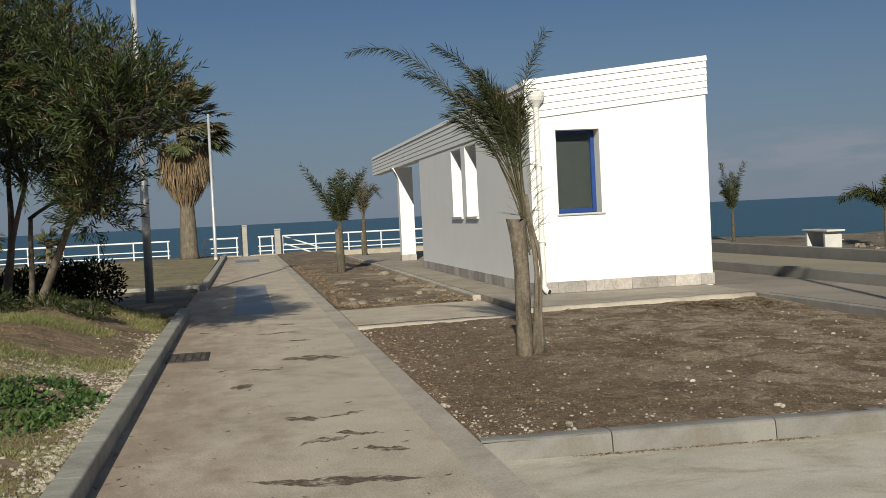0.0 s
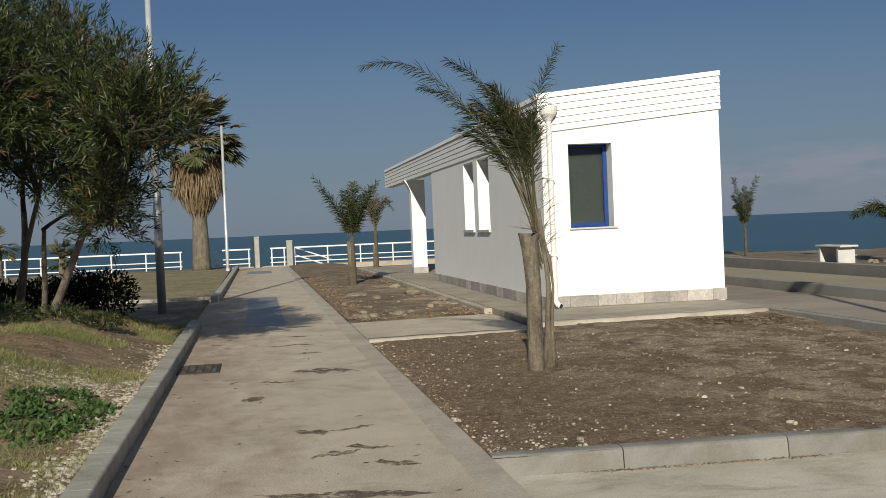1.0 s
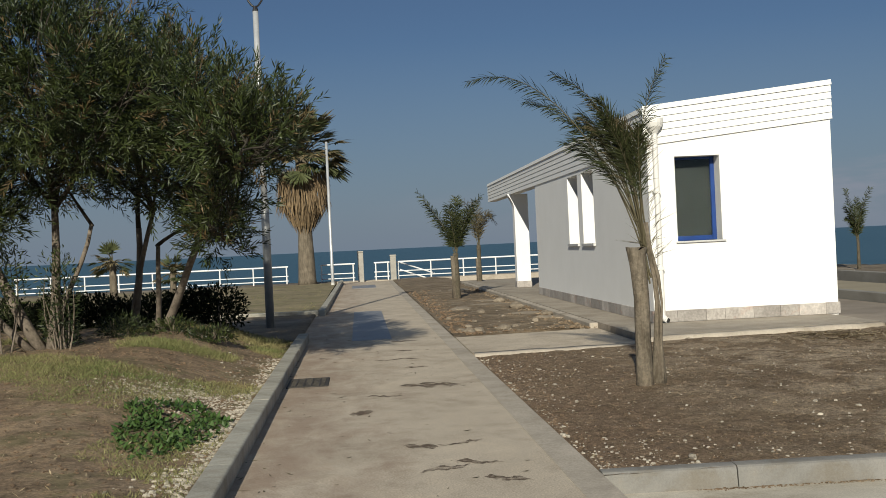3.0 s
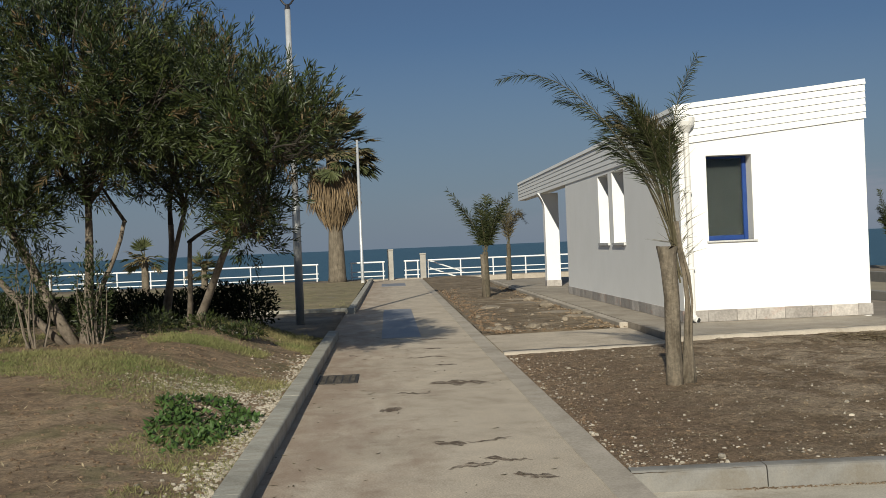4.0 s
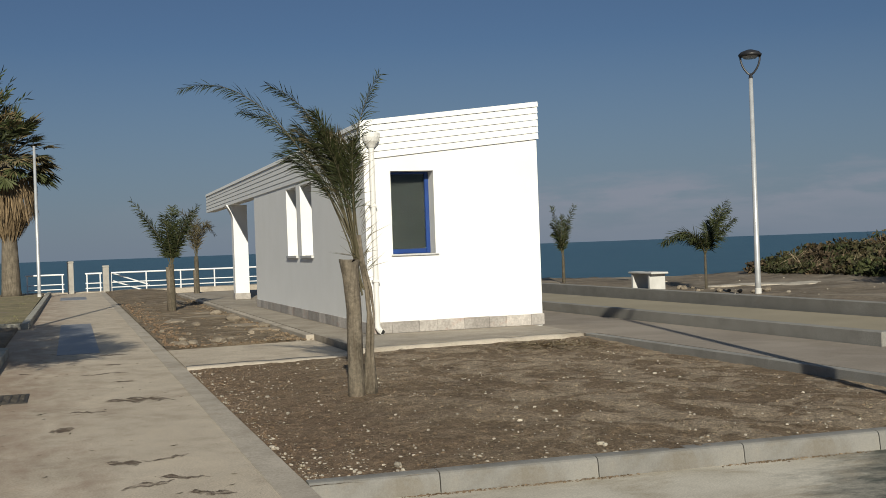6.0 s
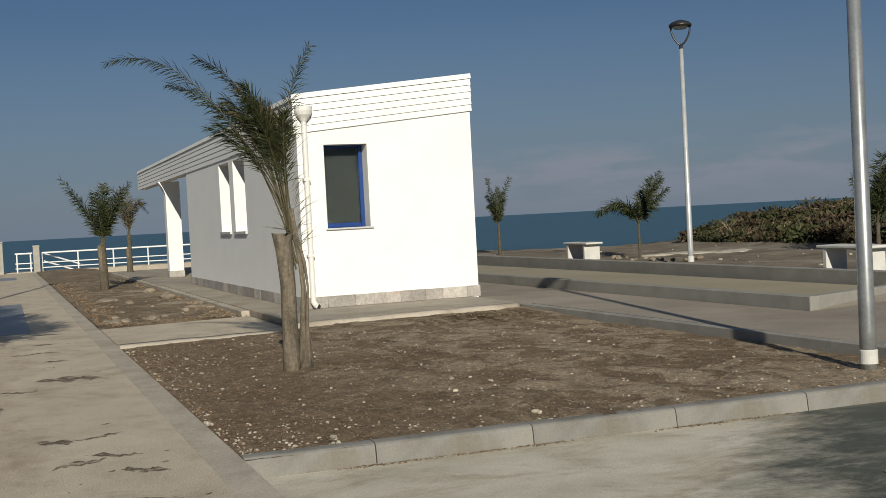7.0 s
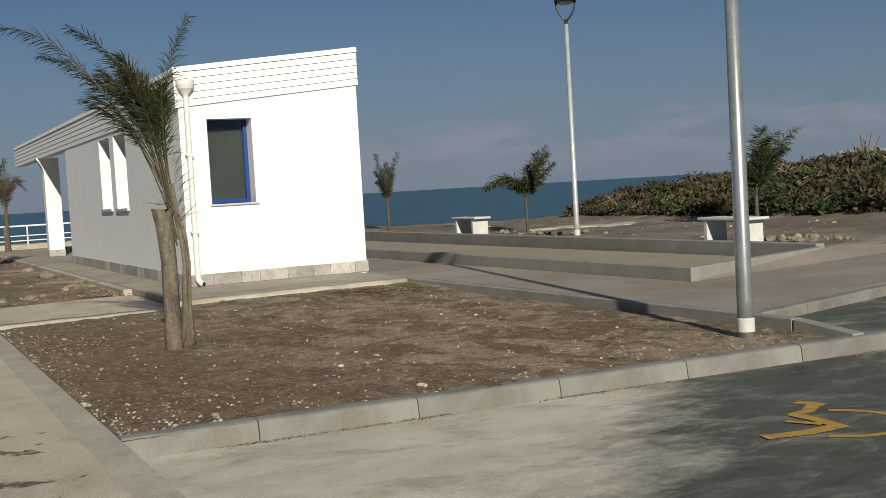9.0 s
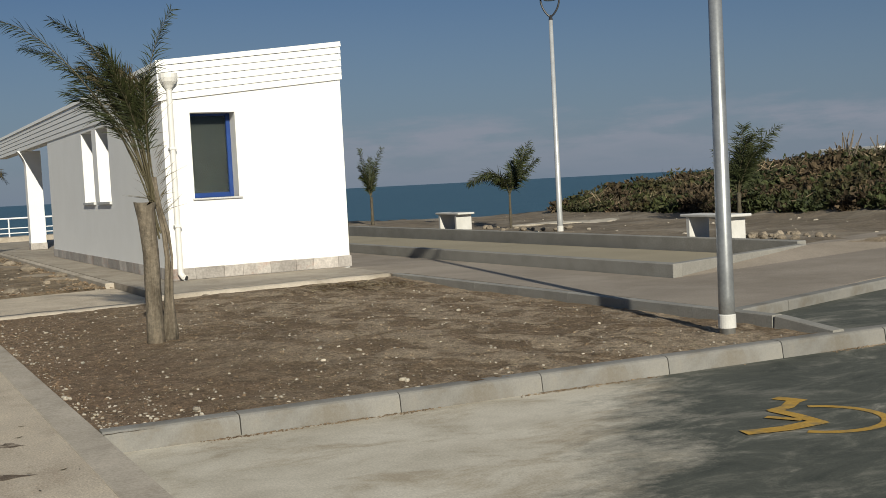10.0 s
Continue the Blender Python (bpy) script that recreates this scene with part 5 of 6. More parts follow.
def leaf_mass(name, label, category, lobes, mat, count, size, seed, at, wide=0.5, parts_stem=True):
    rng = random.Random(seed)
    ob = thing(name, at, label, category)
    o = Vector(at)
    vs, fs = [], []
    sb = bmesh.new()
    for c, r in lobes:
        c = Vector(c) - o
        for i in range(count):
            d = rand_dir(rng)
            k = rng.random() ** 0.4 * (1 + 0.2 * noise.noise(d * 2 + c))
            p = c + Vector((d.x * r[0], d.y * r[1], d.z * r[2])) * k
            p.z = max(p.z, 0.0)
            dd = (d + Vector((0, 0, 0.3)) + rand_dir(rng)).normalized()
            sd = dd.cross(rand_dir(rng))
            sd = sd.normalized() if sd.length > 0.05 else Vector((1, 0, 0))
            leaf_quads(vs, fs, p, dd, sd, size * rng.uniform(0.7, 1.3), size * wide * rng.uniform(0.7, 1.2), 0.15)
        for i in range(8):
            if sb is None:
                break
            d = rand_dir(rng)
            grow_limb(sb, (c.x + d.x * r[0] * 0.3, c.y + d.y * r[1] * 0.3, -0.05), c + Vector((d.x * r[0], d.y * r[1], abs(d.z) * r[2])) * 0.8, 0.015, 0.004, rng, 0.15, 4)
    tagged(part("branchwork", sb, BARK, ob), kind="stuff")
    tagged(from_lists("leaves", vs, fs, mat, ob), kind="stuff")
    return ob


leaf_mass("hedge", "clipped hedge with the tree shade put into its dark leaf colour", "hedge", [((-2.5 - 0.52 * i, 20.5 + 0.2 * math.sin(i * 2.1), 0.68 + 0.07 * math.sin(i * 1.7)), (0.5, 0.45, 0.38 + 0.05 * math.cos(i * 2.6))) for i in range(13)], SHADED_HEDGE_LEAF, 1800, 0.075, 41, (-5.0, 20.5, 0.3))
leaf_mass("bush", "low leafy suckers at the foot of the trees", "bush", [((-3.5, 17.3, 0.6), (0.35, 0.3, 0.26)), ((-4.15, 16.3, 0.7), (0.26, 0.26, 0.4)), ((-2.9, 17.9, 0.52), (0.38, 0.3, 0.2)), ((-2.3, 17.6, 0.42), (0.38, 0.3, 0.15)), ((-4.0, 15.75, 1.15), (0.28, 0.28, 0.65)), ((-4.75, 15.7, 1.45), (0.4, 0.4, 0.5)), ((-5.3, 16.0, 0.85), (0.5, 0.4, 0.45))],
          LEAF, 700, 0.085, 42, (-3.4, 17.2, 0.4), 0.25)

# ---- weeds, grass, stones ----
rng = random.Random(77)
vs, fs = [], []
for i in range(1500):
    a, k = rng.uniform(0, math.tau), rng.random() ** 0.5
    x, y = -1.78 + math.cos(a) * k * 0.55 * (1 + 0.2 * math.sin(3 * a + 1)), 10.6 + math.sin(a) * k * 1.3 * (1 + 0.15 * math.cos(4 * a)) - 0.25 * math.cos(a) * k
    if x > -1.3 or noise.noise(Vector((x * 2.6, y * 2.6, 8))) < -0.3:
        continue
    z = lawn_z(x, y) + rng.uniform(0.0, 0.06) * (1 - k * 0.6)
    d = Vector((rng.uniform(-1, 1), rng.uniform(-1, 1), rng.uniform(-0.1, 0.7))).normalized()
    sd = d.cross(Vector((0, 0, 1)) + rand_dir(rng) * 0.4).normalized()
    leaf_quads(vs, fs, Vector((x, y, z)), d, sd, rng.uniform(0.045, 0.095), rng.uniform(0.028, 0.05), 0.15)
weeds = from_lists("weed_patch", vs, fs, WEED)
tagged(weeds, "bright green broad-leaved weed patch beside the kerb", "weeds", kind="stuff")

vs, fs = [], []
def blades(n, x0, x1, y0, y1, h0, h1, keep, z=0.06):
    for i in range(n):
        x, y = rng.uniform(x0, x1), rng.uniform(y0, y1)
        if noise.noise(Vector((x * 0.55, y * 0.5, 2.2))) + 0.35 * noise.noise(Vector((x * 2.1, y * 2.1, 5))) < keep:
            continue
        for j in range(rng.randint(2, 5)):
            p = Vector((x + rng.uniform(-0.04, 0.04), y + rng.uniform(-0.04, 0.04), (lawn_z(x, y) if y < 21.4 else z + bumpy(x, y, 0.9, 0.02)) - 0.01))
            d = Vector((rng.uniform(-0.8, 0.8), rng.uniform(-0.8, 0.8), rng.uniform(0.25, 1))).normalized()
            leaf_quads(vs, fs, p, d, d.cross(rand_dir(rng)).normalized(), rng.uniform(h0, h1), rng.uniform(0.004, 0.009))
blades(60000, -7.0, -1.25, 5.5, 20.8, 0.02, 0.06, 0.04)
blades(14000, -5.5, -1.3, 12.8, 19.5, 0.03, 0.09, -0.02)
blades(9000, -7.5, -1.4, 14.5, 20.6, 0.05, 0.13, -0.05)
blades(2600, -9, -1.3, 29.6, 50, 0.04, 0.10, 0.1)
grass = from_lists("grass", vs, fs, GRASS)
tagged(grass, "sparse dry and green grass tufts on the worn lawn", "grass", kind="stuff")

def pebble(verts, faces, p, s, rng):
    """A small irregular rounded stone: a ring of six, a smaller ring above it, and a blunt crown."""
    b = len(verts)
    a = rng.uniform(0, math.tau)
    ca, sa = math.cos(a), math.sin(a)
    flat = rng.uniform(0.45, 0.8)
    for ring, (rad, z) in enumerate(((0.85, -0.4), (1.0, 0.15), (0.6, 0.6))):
        for i in range(6):
            m = rad * s * rng.uniform(0.8, 1.2)
            x, y = m * math.cos(i * math.tau / 6 + ring * 0.3), m * flat * math.sin(i * math.tau / 6 + ring * 0.3)
            verts.append((p[0] + x * ca - y * sa, p[1] + x * sa + y * ca, p[2] + z * s * rng.uniform(0.8, 1.1) * (flat + 0.2)))
    for r in (0, 6):
        for i in range(6):
            j = (i + 1) % 6
            faces.append((b + r + i, b + r + j, b + r + 6 + j, b + r + 6 + i))
    faces.append(tuple(b + 12 + i for i in range(6)))


vs, fs = [], []
for i in range(1000):
    x = 1.58 + 6.2 * rng.random() ** 2.4
    y = rng.uniform(8.08, 16.7)
    if rng.random() < 0.25:
        y = 8.08 + 1.2 * rng.random() ** 2
    s = 0.004 + 0.016 * rng.random() ** 3 + (0.03 * rng.random() if rng.random() < 0.035 else 0)
    pebble(vs, fs, (x, y, bed_height(x, y) + s * 0.2), s, rng)
for i in range(1300):
    x, y = 1.58 + 6.3 * rng.random() ** 1.5, rng.uniform(8.05, 16.7)
    pebble(vs, fs, (x, y, bed_height(x, y)), 0.003 + 0.005 * rng.random() ** 2, rng)
for i in range(1300):
    x, y = rng.uniform(1.6, 4.1), 20.6 + 22 * rng.random() ** 1.6
    s = 0.007 + 0.022 * rng.random() ** 3
    pebble(vs, fs, (x, y, bumpy(x, y, 1.6, 0.035) + 0.05 * math.sin(math.pi * (x - 1.54) / 2.62) + s * 0.2), s, rng)
for i in range(2200):
    y = rng.uniform(6.0, 17)
    x = -1.25 - abs(rng.gauss(0, 0.10 + 0.09 * noise.noise(Vector((y * 0.9, 4, 1))))) - (0.6 * rng.random() if rng.random() < 0.2 else 0)
    s = 0.006 + 0.022 * rng.random() ** 3
    pebble(vs, fs, (x, y, lawn_z(x, y)), s, rng)
for i in range(1800):
    x, y = -2.1 + rng.gauss(0, 0.32), 12.5 + rng.gauss(0, 0.5)
    pebble(vs, fs, (x, y, lawn_z(x, y)), 0.004 + 0.011 * rng.random() ** 2, rng)
for i in range(120):
    x, y = rng.uniform(13.9, 20), rng.uniform(13.5, 36)
    s = 0.012 + 0.05 * rng.random() ** 4
    pebble(vs, fs, (x, y, 0.27 + bumpy(x, y, 0.9, 0.05) + mound(x, y)), s, rng)
gv, gf = [], []
for i in range(480):
    x, y = 1.6 + 6.0 * rng.random() ** (2.4 if i % 3 else 1.2), 8.05 + 8.6 * rng.random() ** 1.3
    s = 0.005 + 0.010 * rng.random() ** 2 + (0.02 * rng.random() if rng.random() < 0.10 else 0)
    pebble(gv, gf, (x, y, bed_height(x, y) + s * 0.25), s, rng)
for i in range(1500):
    y = 5.4 + 7.5 * rng.random() ** 1.5
    x = -1.24 - abs(rng.gauss(0, 0.11 + 0.07 * noise.noise(Vector((y * 0.8, 1.3, 2)))))
    pebble(gv, gf, (x, y, lawn_z(x, y)), 0.007 + 0.026 * rng.random() ** 3, rng)
for i in range(900):
    x, y = -1.95 + rng.gauss(0, 0.32), 12.4 + rng.gauss(0, 0.45)
    pebble(gv, gf, (x, y, lawn_z(x, y)), 0.006 + 0.016 * rng.random() ** 2, rng)
# crumbs swept into the gutter at the foot of the kerb
dv, df = [], []
for i in range(2600):
    x = 1.6 + 7.5 * rng.random()
    if noise.noise(Vector((x * 1.6, 4.4, 0))) + rng.uniform(-0.25, 0.25) < 0.0:
        continue
    y = 7.96 - (x - 1.55) * 0.0232 - 0.02 - abs(rng.gauss(0, 0.028))
    pebble(dv, df, (x, y, ROAD_Z), 0.004 + 0.012 * rng.random() ** 2.5, rng)
for i in range(500):
    y = 6.0 + 1.95 * rng.random()
    pebble(dv, df, (1.55 + abs(rng.gauss(0, 0.03)), y, ROAD_Z), 0.004 + 0.011 * rng.random() ** 2.5, rng)
tagged(from_lists("gutter_dirt", dv, df, BED_SOIL), "brown crumbs of earth along the foot of the kerb", "dirt", kind="stuff")
tagged(from_lists("gravel", gv, gf, LIMESTONE), "white limestone gravel along the kerb", "gravel", kind="stuff")
stones = from_lists("pebbles", vs, fs, ROCK)
cv, cf = [], []
for i in range(5000):
    x, y = 1.58 + 6.2 * rng.random() ** 1.5, rng.uniform(8.05, 16.7)
    s = 0.005 + 0.018 * rng.random() ** 3
    pebble(cv, cf, (x, y, bed_height(x, y)), s, rng)
for i in range(2500):
    x, y = rng.uniform(1.6, 4.1), 20.6 + 20 * rng.random() ** 1.5
    s = 0.012 + 0.05 * rng.random() ** 3
    pebble(cv, cf, (x, y, bumpy(x, y, 1.6, 0.035) + 0.04), s, rng)
for i in range(9000):
    x, y = -1.3 - 5.2 * rng.random() ** 1.2, rng.uniform(5.5, 20)
    s = 0.006 + 0.022 * rng.random() ** 3
    pebble(cv, cf, (x, y, lawn_z(x, y)), s, rng)
clods = from_lists("soil_clods", cv, cf, BED_SOIL)
tagged(clods, "crumbled brown clods of dry earth", "clods", kind="stuff")
lv, lf = [], []
for i in range(4600):
    if rng.random() < 0.6:
        x, y = 6.9 + rng.gauss(0, 0.55), 16.3 + rng.gauss(0, 0.5)
    else:
        x, y = rng.uniform(1.6, 7.8), rng.uniform(8.1, 16.6)
    if not (1.6 < x < 7.8 and 8.1 < y < back_edge(x) - 0.06):
        continue
    d = Vector((rng.uniform(-1, 1), rng.uniform(-1, 1), rng.uniform(-0.02, 0.05))).normalized()
    leaf_quads(lv, lf, Vector((x, y, bed_height(x, y) + 0.006)), d, d.cross(Vector((0, 0.2, 1))).normalized(), rng.uniform(0.04, 0.11), rng.uniform(0.012, 0.03))
for i in range(1300):
    x, y = -1.3 - 5 * rng.random(), rng.uniform(6, 19)
    d = Vector((rng.uniform(-1, 1), rng.uniform(-1, 1), rng.uniform(0, 0.3))).normalized()
    leaf_quads(lv, lf, Vector((x, y, lawn_z(x, y) + 0.012)), d, d.cross(Vector((0, 0.2, 1))).normalized(), rng.uniform(0.03, 0.09), rng.uniform(0.008, 0.02))
litter = from_lists("dry_litter", lv, lf, STRAW)
tagged(litter, "straw-coloured dry leaves lying on the soil", "leaf litter", kind="stuff")
tagged(stones, "pale limestone pebbles scattered over the soil", "pebbles", kind="stuff")

def boulder(at, size, label, seed, mat=RUBBLE):
    r = random.Random(seed)
    bm = bmesh.new()
    bmesh.ops.create_icosphere(bm, subdivisions=2, radius=1)
    for v in bm.verts:
        n = noise.noise(v.co * 1.3 + Vector((seed, 0, 0)))
        v.co = Vector((v.co.x * size[0], v.co.y * size[1], v.co.z * size[2])) * (1 + 0.35 * n) + rand_dir(r) * 0.06 * size[2]
    ob = part("rock", bm, mat)
    ob.matrix_world = pose(at[0], at[1], at[2] + size[2] * 0.35, 0, 0, seed * 47 % 180)
    return tagged(ob, label, "rock", "loose rocks")


for i, (x, y, z, s) in enumerate([(1.85, 20.95, 0.0, 0.12), (2.05, 21.1, 0.02, 0.10), (1.75, 21.3, 0.0, 0.09), (2.5, 21.05, 0.04, 0.10), (2.75, 21.3, 0.05, 0.07), (2.6, 26.0, 0.05, 0.1), (3.6, 27.5, 0.06, 0.14), (1.95, 22.2, 0.03, 0.06), (3.3, 22.5, 0.06, 0.07), (2.2, 23.4, 0.05, 0.05), (3.85, 24.6, 0.05, 0.09), (3.6, 30.8, 0.05, 0.12), (2.9, 24.4, 0.06, 0.05), (1.8, 24.9, 0.03, 0.06)]):
    boulder((x, y, z), (s * 1.4, s, s * 0.7), "grey-brown rubble stone on the soil bed", i + 1)
for i in range(14):
    x, y = 14.4 + rng.uniform(0, 1.2), 25.0 + rng.uniform(-1.6, 2.0)
    s = rng.uniform(0.03, 0.09)
    boulder((x, y, 0.28), (s * 1.4, s, s * 0.8), "brown rubble stone on the bare ground", i + 20)
for i in range(26):
    x, y = 14.3 + rng.uniform(0, 0.9), 15.4 + rng.uniform(-0.8, 1.2)
    s = 0.025 + 0.06 * rng.random() ** 2
    boulder((x, y, 0.28), (s * 1.3, s, s * 0.9), "brown rubble stone beside the bench", i + 40)
boulder((4.75, 17.0, 0.02), (0.08, 0.06, 0.05), "small pale stone by the apron", 70)
slabs = [(17.2, 27.0, 0.9), (18.3, 26.4, 0.7)]
for i, (x, y, s) in enumerate(slabs):
    boulder((x, y, 0.24), (s * 1.3, s * 0.6, 0.06), "flat white limestone outcrop", 80 + i, ROCK)
for i, (x, y, s) in enumerate([(3.15, 29.5, 0.5), (3.5, 25.2, 0.45), (3.3, 40, 0.5), (3.75, 23.6, 0.3), (3.2, 31.5, 0.35), (2.4, 28.4, 0.3)]):
    boulder((x, y, 0.0), (s * 0.8, s * 1.4, 0.07), "flat slab of broken concrete on the bed", 90 + i)

# ---- scrub on the bank ----
rng = random.Random(99)
vs, fs = [], []
rv, rf, ids = [], [], []
for i in range(17000):
    u = rng.random()
    y = 15 + 18 * rng.random()
    x = 20.1 + 0.055 * max(0, y - 18) + 11 * rng.random() ** 1.8
    if y > coast(x) - 0.5:
        continue
    z = 0.27 + mound(x, y)
    if mound(x, y) < 0.08:
        continue
    patch = noise.noise(Vector((x * 0.5, y * 0.5, 9)))
    clump = noise.noise(Vector((x * 1.5, y * 1.5, 3)))
    if clump < -0.32:
        continue
    dry = 1 if noise.noise(Vector((x * 0.8, y * 0.8, 21))) + rng.uniform(-0.25, 0.25) > 0.12 else 0
    for j in range(rng.randint(8, 13)):
        d = Vector((rng.uniform(-1, 1), rng.uniform(-1, 0.6), rng.uniform(-0.3, 1))).normalized()
        p = Vector((x + rng.uniform(-0.25, 0.25), y + rng.uniform(-0.25, 0.25), z + rng.uniform(-0.08, 0.10 + 0.3 * max(0, patch) + 0.5 * max(0, clump))))
        sd = d.cross(rand_dir(rng))
        sd = sd.normalized() if sd.length > 0.05 else Vector((1, 0, 0))
        k = 0.045 + 0.17 * rng.random() ** 2
        leaf_quads(vs, fs, p, d, sd, k, k * rng.uniform(0.35, 0.8), 0.2)
        ids.append(dry)
    if patch < 0.05 and rng.random() < 0.02:
        for j in range(5):
            d = Vector((rng.uniform(-1, 1), rng.uniform(-1, 0.2), rng.uniform(-0.2, 0.7))).normalized()
            leaf_quads(rv, rf, Vector((x, y, z + 0.2)), d, d.cross(rand_dir(rng)).normalized(), rng.uniform(0.25, 0.5), 0.02)
scrub = from_lists("scrub", vs, fs, [SCRUB_LEAF, SCRUB_DRY], None, "", ids)
tagged(scrub, "brown and olive creeping scrub over the bank", "scrub", kind="stuff")
reeds = from_lists("dry_reeds", rv, rf, DRY_REED)
tagged(reeds, "pale dry reed stems lying in the scrub", "reeds", kind="stuff")
for x, y, n in ((24.9, 24.0, 12), (26.5, 24.3, 5), (27.2, 23.8, 4)):
    vs, fs = [], []
    z = 0.3 + mound(x, y)
    bm = bmesh.new()
    for i in range(n):
        q = Vector((rng.uniform(-0.6, 0.6), rng.uniform(-0.3, 0.3), rng.uniform(0.45, 1.0)))
        grow_limb(bm, (rng.uniform(-0.3, 0.3), 0, -0.1), q, 0.03, 0.012, rng, 0.08, 4)
    ob = part("dead_shrub", bm, BARK)
    ob.location = (x, y, z)
    tagged(ob, "bare brown stalks on top of the bank", "dead shrub", "dead shrubs")
far = thing("far_house", (84, 74, 0.0), "low white building far behind the bank", "house")
part("wall", box(-4, 6, 0, 6, -1, 2.4, 0.02), WHITE_HOUSE, far)
part("roof", box(-4.4, 6.4, -0.4, 6.4, 2.404, 2.7, 0.02), WHITE_HOUSE, far)
for i in range(4):
    part("window", box(-2.6 + i * 2.2, -1.5 + i * 2.2, -0.03, -0.004, 0.8, 1.8, 0.01), DARK, far)

# ---- markings and dirt on the paving ----
sym = thing("wheelchair_marking", (5.6, 5.75, ROAD_Z), "worn yellow wheelchair symbol painted on the asphalt", "road marking")
import itertools
paint_layer = itertools.count()
def stroke(pts, w):
    """A flat painted stroke of constant width, each coat a little above the last."""
    bm = bmesh.new()
    lift = 0.004 + 0.0012 * next(paint_layer)
    row = []
    for i, p in enumerate(pts):
        d = (Vector(pts[min(i + 1, len(pts) - 1)]) - Vector(pts[max(i - 1, 0)])).normalized()
        n = Vector((-d.y, d.x))
        row.append([bm.verts.new((p[0] + n.x * w * s, p[1] + n.y * w * s, z)) for s, z in ((-0.5, lift), (0.5, lift))])
    for r1, r2 in zip(row, row[1:]):
        bm.faces.new((r1[0], r2[0], r2[1], r1[1]))
    bmesh.ops.recalc_face_normals(bm, faces=bm.faces[:])
    return bm


ring = [(0.2 + 0.41 * math.cos(a), 0.03 + 0.41 * math.sin(a)) for a in steps(radians(-146), radians(58), 28)]
part("wheel", stroke(ring, 0.07), YELLOW, sym)
part("head", stroke([(0.46, 0.75), (0.53, 0.53)], 0.11), YELLOW, sym)
part("back", stroke([(0.47, 0.57), (0.3, 0.45), (0.12, 0.41)], 0.1), YELLOW, sym)
part("thigh", stroke([(0.14, 0.43), (0.14, 0.2), (0.1, -0.08)], 0.1), YELLOW, sym)
part("leg", stroke([(0.13, -0.05), (-0.2, -0.06), (-0.48, 0.01)], 0.13), YELLOW, sym)
part("arm", stroke([(-0.05, 0.28), (0.06, 0.06)], 0.07), YELLOW, sym)

patch = part("repair_patch", box(-0.24, 0.46, 20.7, 30.2, -0.05, 0.004), PATCH)
tagged(patch, "smooth grey repair patch in the concrete path", "patch", **STR)
patch = part("repair_patch", box(-0.4, 0.6, 48, 51.5, -0.05, 0.004), PATCH)
tagged(patch, "grey repair patch near the path end", "patch", **STR)

grate = thing("drain_grate", (-0.74, 14.5, 0.0), "rusty iron drain grate set in the path", "grate")
for b in ((-0.25, 0.25, -0.46, -0.42), (-0.25, 0.25, 0.42, 0.46), (-0.25, -0.21, -0.418, 0.418), (0.21, 0.25, -0.418, 0.418)):
    part("frame", box(*b, -0.02, 0.012, 0.003), IRON, grate)
# shallow near-black block, its colour stands for the shade down in the gully
part("pit", box(-0.208, 0.208, -0.418, 0.418, -0.03, 0.002), DARK, grate, "dark block for the shade in the gully under the bars")
for i in range(7):
    part("bar", box(-0.206, 0.206, -0.37 + i * 0.122, -0.34 + i * 0.122, 0.003, 0.011), IRON, grate)
for i in range(4):
    part("bar", box(-0.15 + i * 0.095, -0.13 + i * 0.095, -0.416, 0.416, 0.0025, 0.0105), IRON, grate)

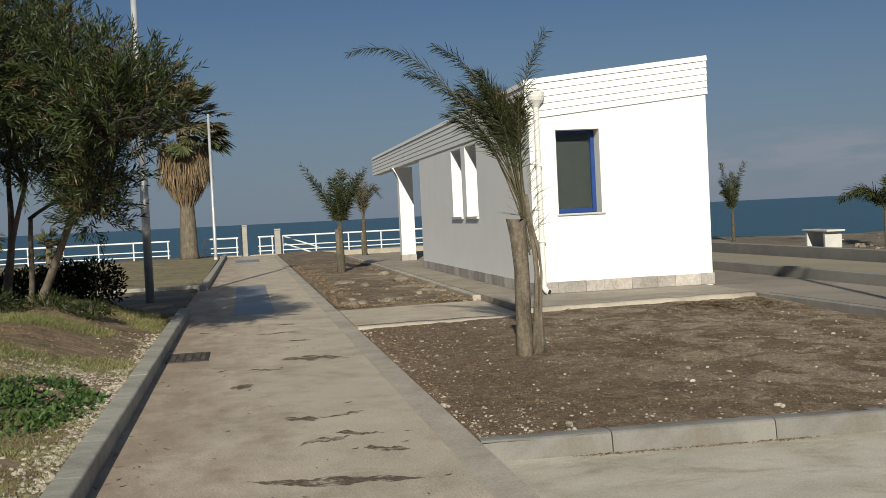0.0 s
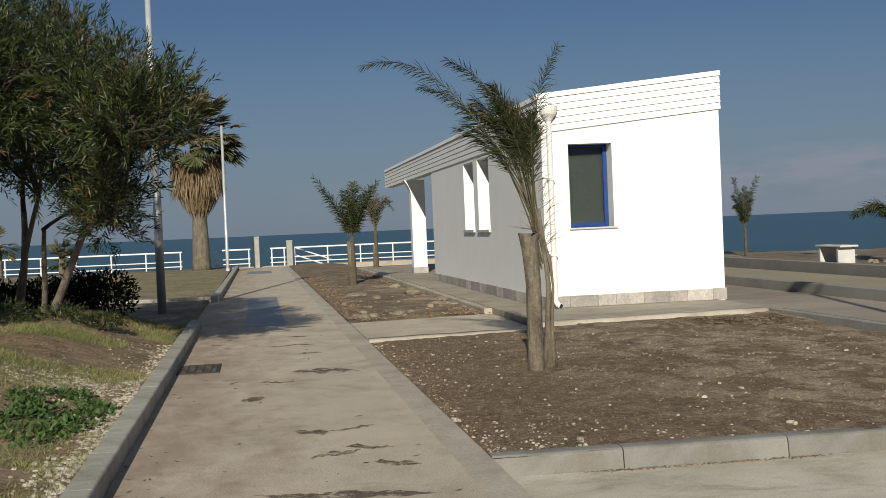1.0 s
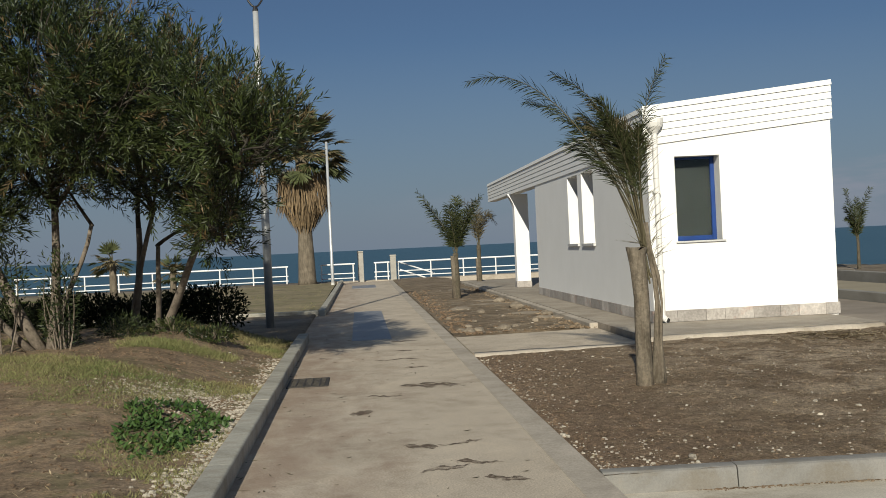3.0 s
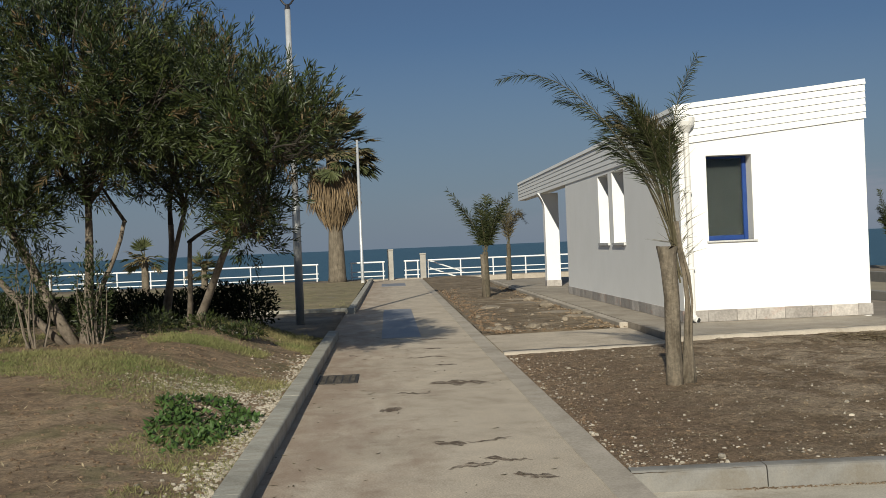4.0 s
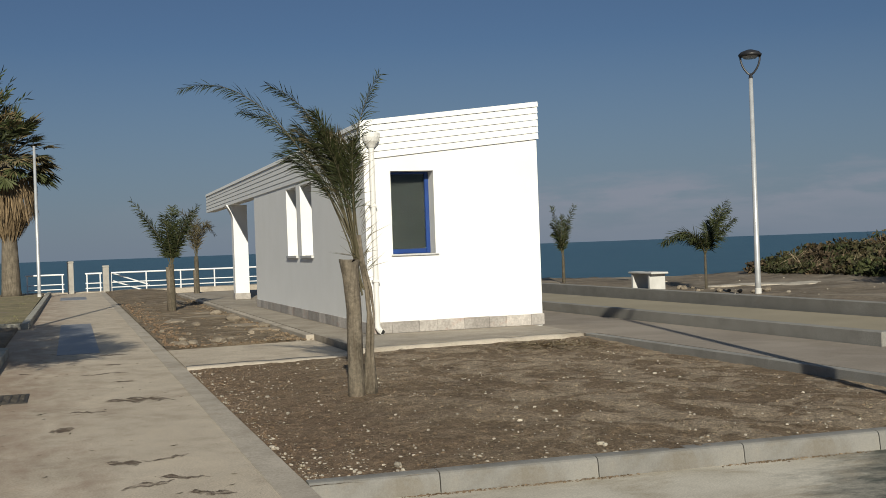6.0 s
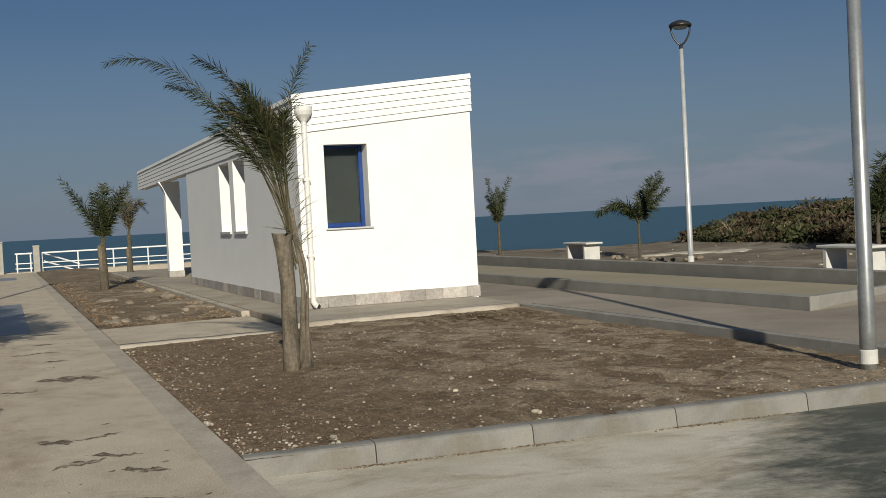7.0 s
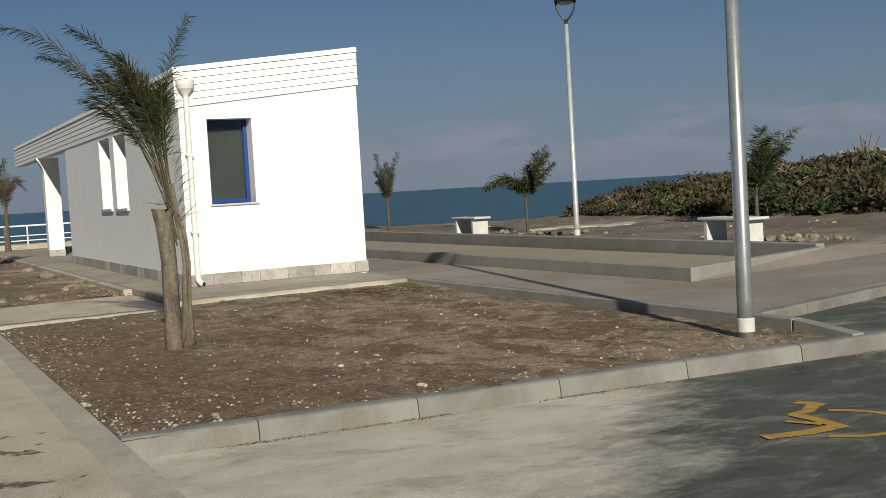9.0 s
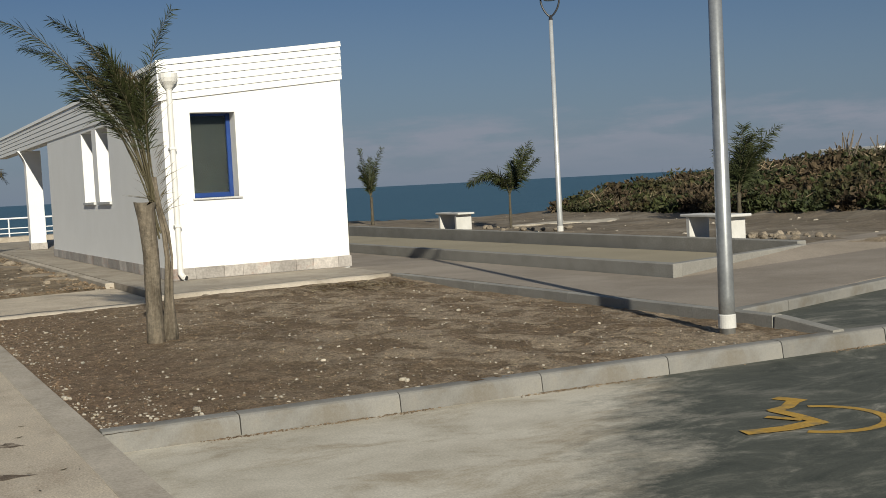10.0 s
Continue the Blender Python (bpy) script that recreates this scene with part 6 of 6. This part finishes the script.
def streak(x0, x1, y, w, seed):
    """A ragged film of dirt lying across the path."""
    r = random.Random(seed)
    n = 36
    bm = bmesh.new()
    a, b = [], []
    tilt = r.uniform(-0.25, 0.25)
    for i in range(n + 1):
        t = i / n
        c = tilt * (t - 0.5) + 0.12 * noise.noise(Vector((t * 2.3, seed * 1.7, 0))) + 0.05 * noise.noise(Vector((t * 9, seed, 4)))
        h = 1.9 * w * min(1.0, 5 * t, 5 * (1 - t)) * (0.35 + 1.3 * abs(noise.noise(Vector((t * 3, seed * 2.1, 0)))) + 0.5 * abs(noise.noise(Vector((t * 13, seed, 2)))))
        x = x0 + (x1 - x0) * (0.1 + 0.8 * t)
        a.append(bm.verts.new((x, y + c - h * 0.5, 0.003)))
        b.append(bm.verts.new((x, y + c + h * 0.5, 0.003)))
    for i in range(n):
        bm.faces.new((a[i], a[i + 1], b[i + 1], b[i]))
    ob = part("dirt_streak", bm, STREAK)
    return tagged(ob, "dark brown dirt washed across the concrete", "dirt streak", "dirt on the path")


for i, (x0, x1, y, w) in enumerate([(-0.25, 1.15, 7.15, 0.13), (0.25, 0.75, 8.5, 0.11), (0.55, 1.0, 8.65, 0.07), (0.2, 0.55, 9.5, 0.12), (0.45, 0.95, 9.55, 0.07), (-0.25, 0.05, 11.6, 0.14), (-0.1, 0.4, 12.8, 0.09),
                                    (0.25, 1.15, 13.6, 0.22), (0.45, 0.85, 15.7, 0.16), (0.0, 0.85, 16.9, 0.10), (0.4, 0.75, 18.3, 0.14), (0.3, 0.95, 20.1, 0.12), (-0.75, -0.55, 17.6, 0.1), (0.7, 1.1, 8.0, 0.08)]):
    streak(x0, x1, y, w, i + 1)

# small dead leaves and twigs lying about on the path
rng = random.Random(303)
vs, fs = [], []
for i in range(170):
    x, y = (-1.0 + 0.5 * rng.random() ** 2) if i % 3 == 0 else rng.uniform(-0.95, 1.25), 5.5 + 17 * rng.random() ** 1.4
    a = rng.uniform(0, math.tau)
    d = Vector((math.cos(a), math.sin(a), rng.uniform(0.0, 0.12))).normalized()
    leaf_quads(vs, fs, Vector((x, y, 0.006)), d, d.cross(Vector((0, 0.1, 1))).normalized(), rng.uniform(0.03, 0.11), rng.uniform(0.006, 0.018), 0.3)
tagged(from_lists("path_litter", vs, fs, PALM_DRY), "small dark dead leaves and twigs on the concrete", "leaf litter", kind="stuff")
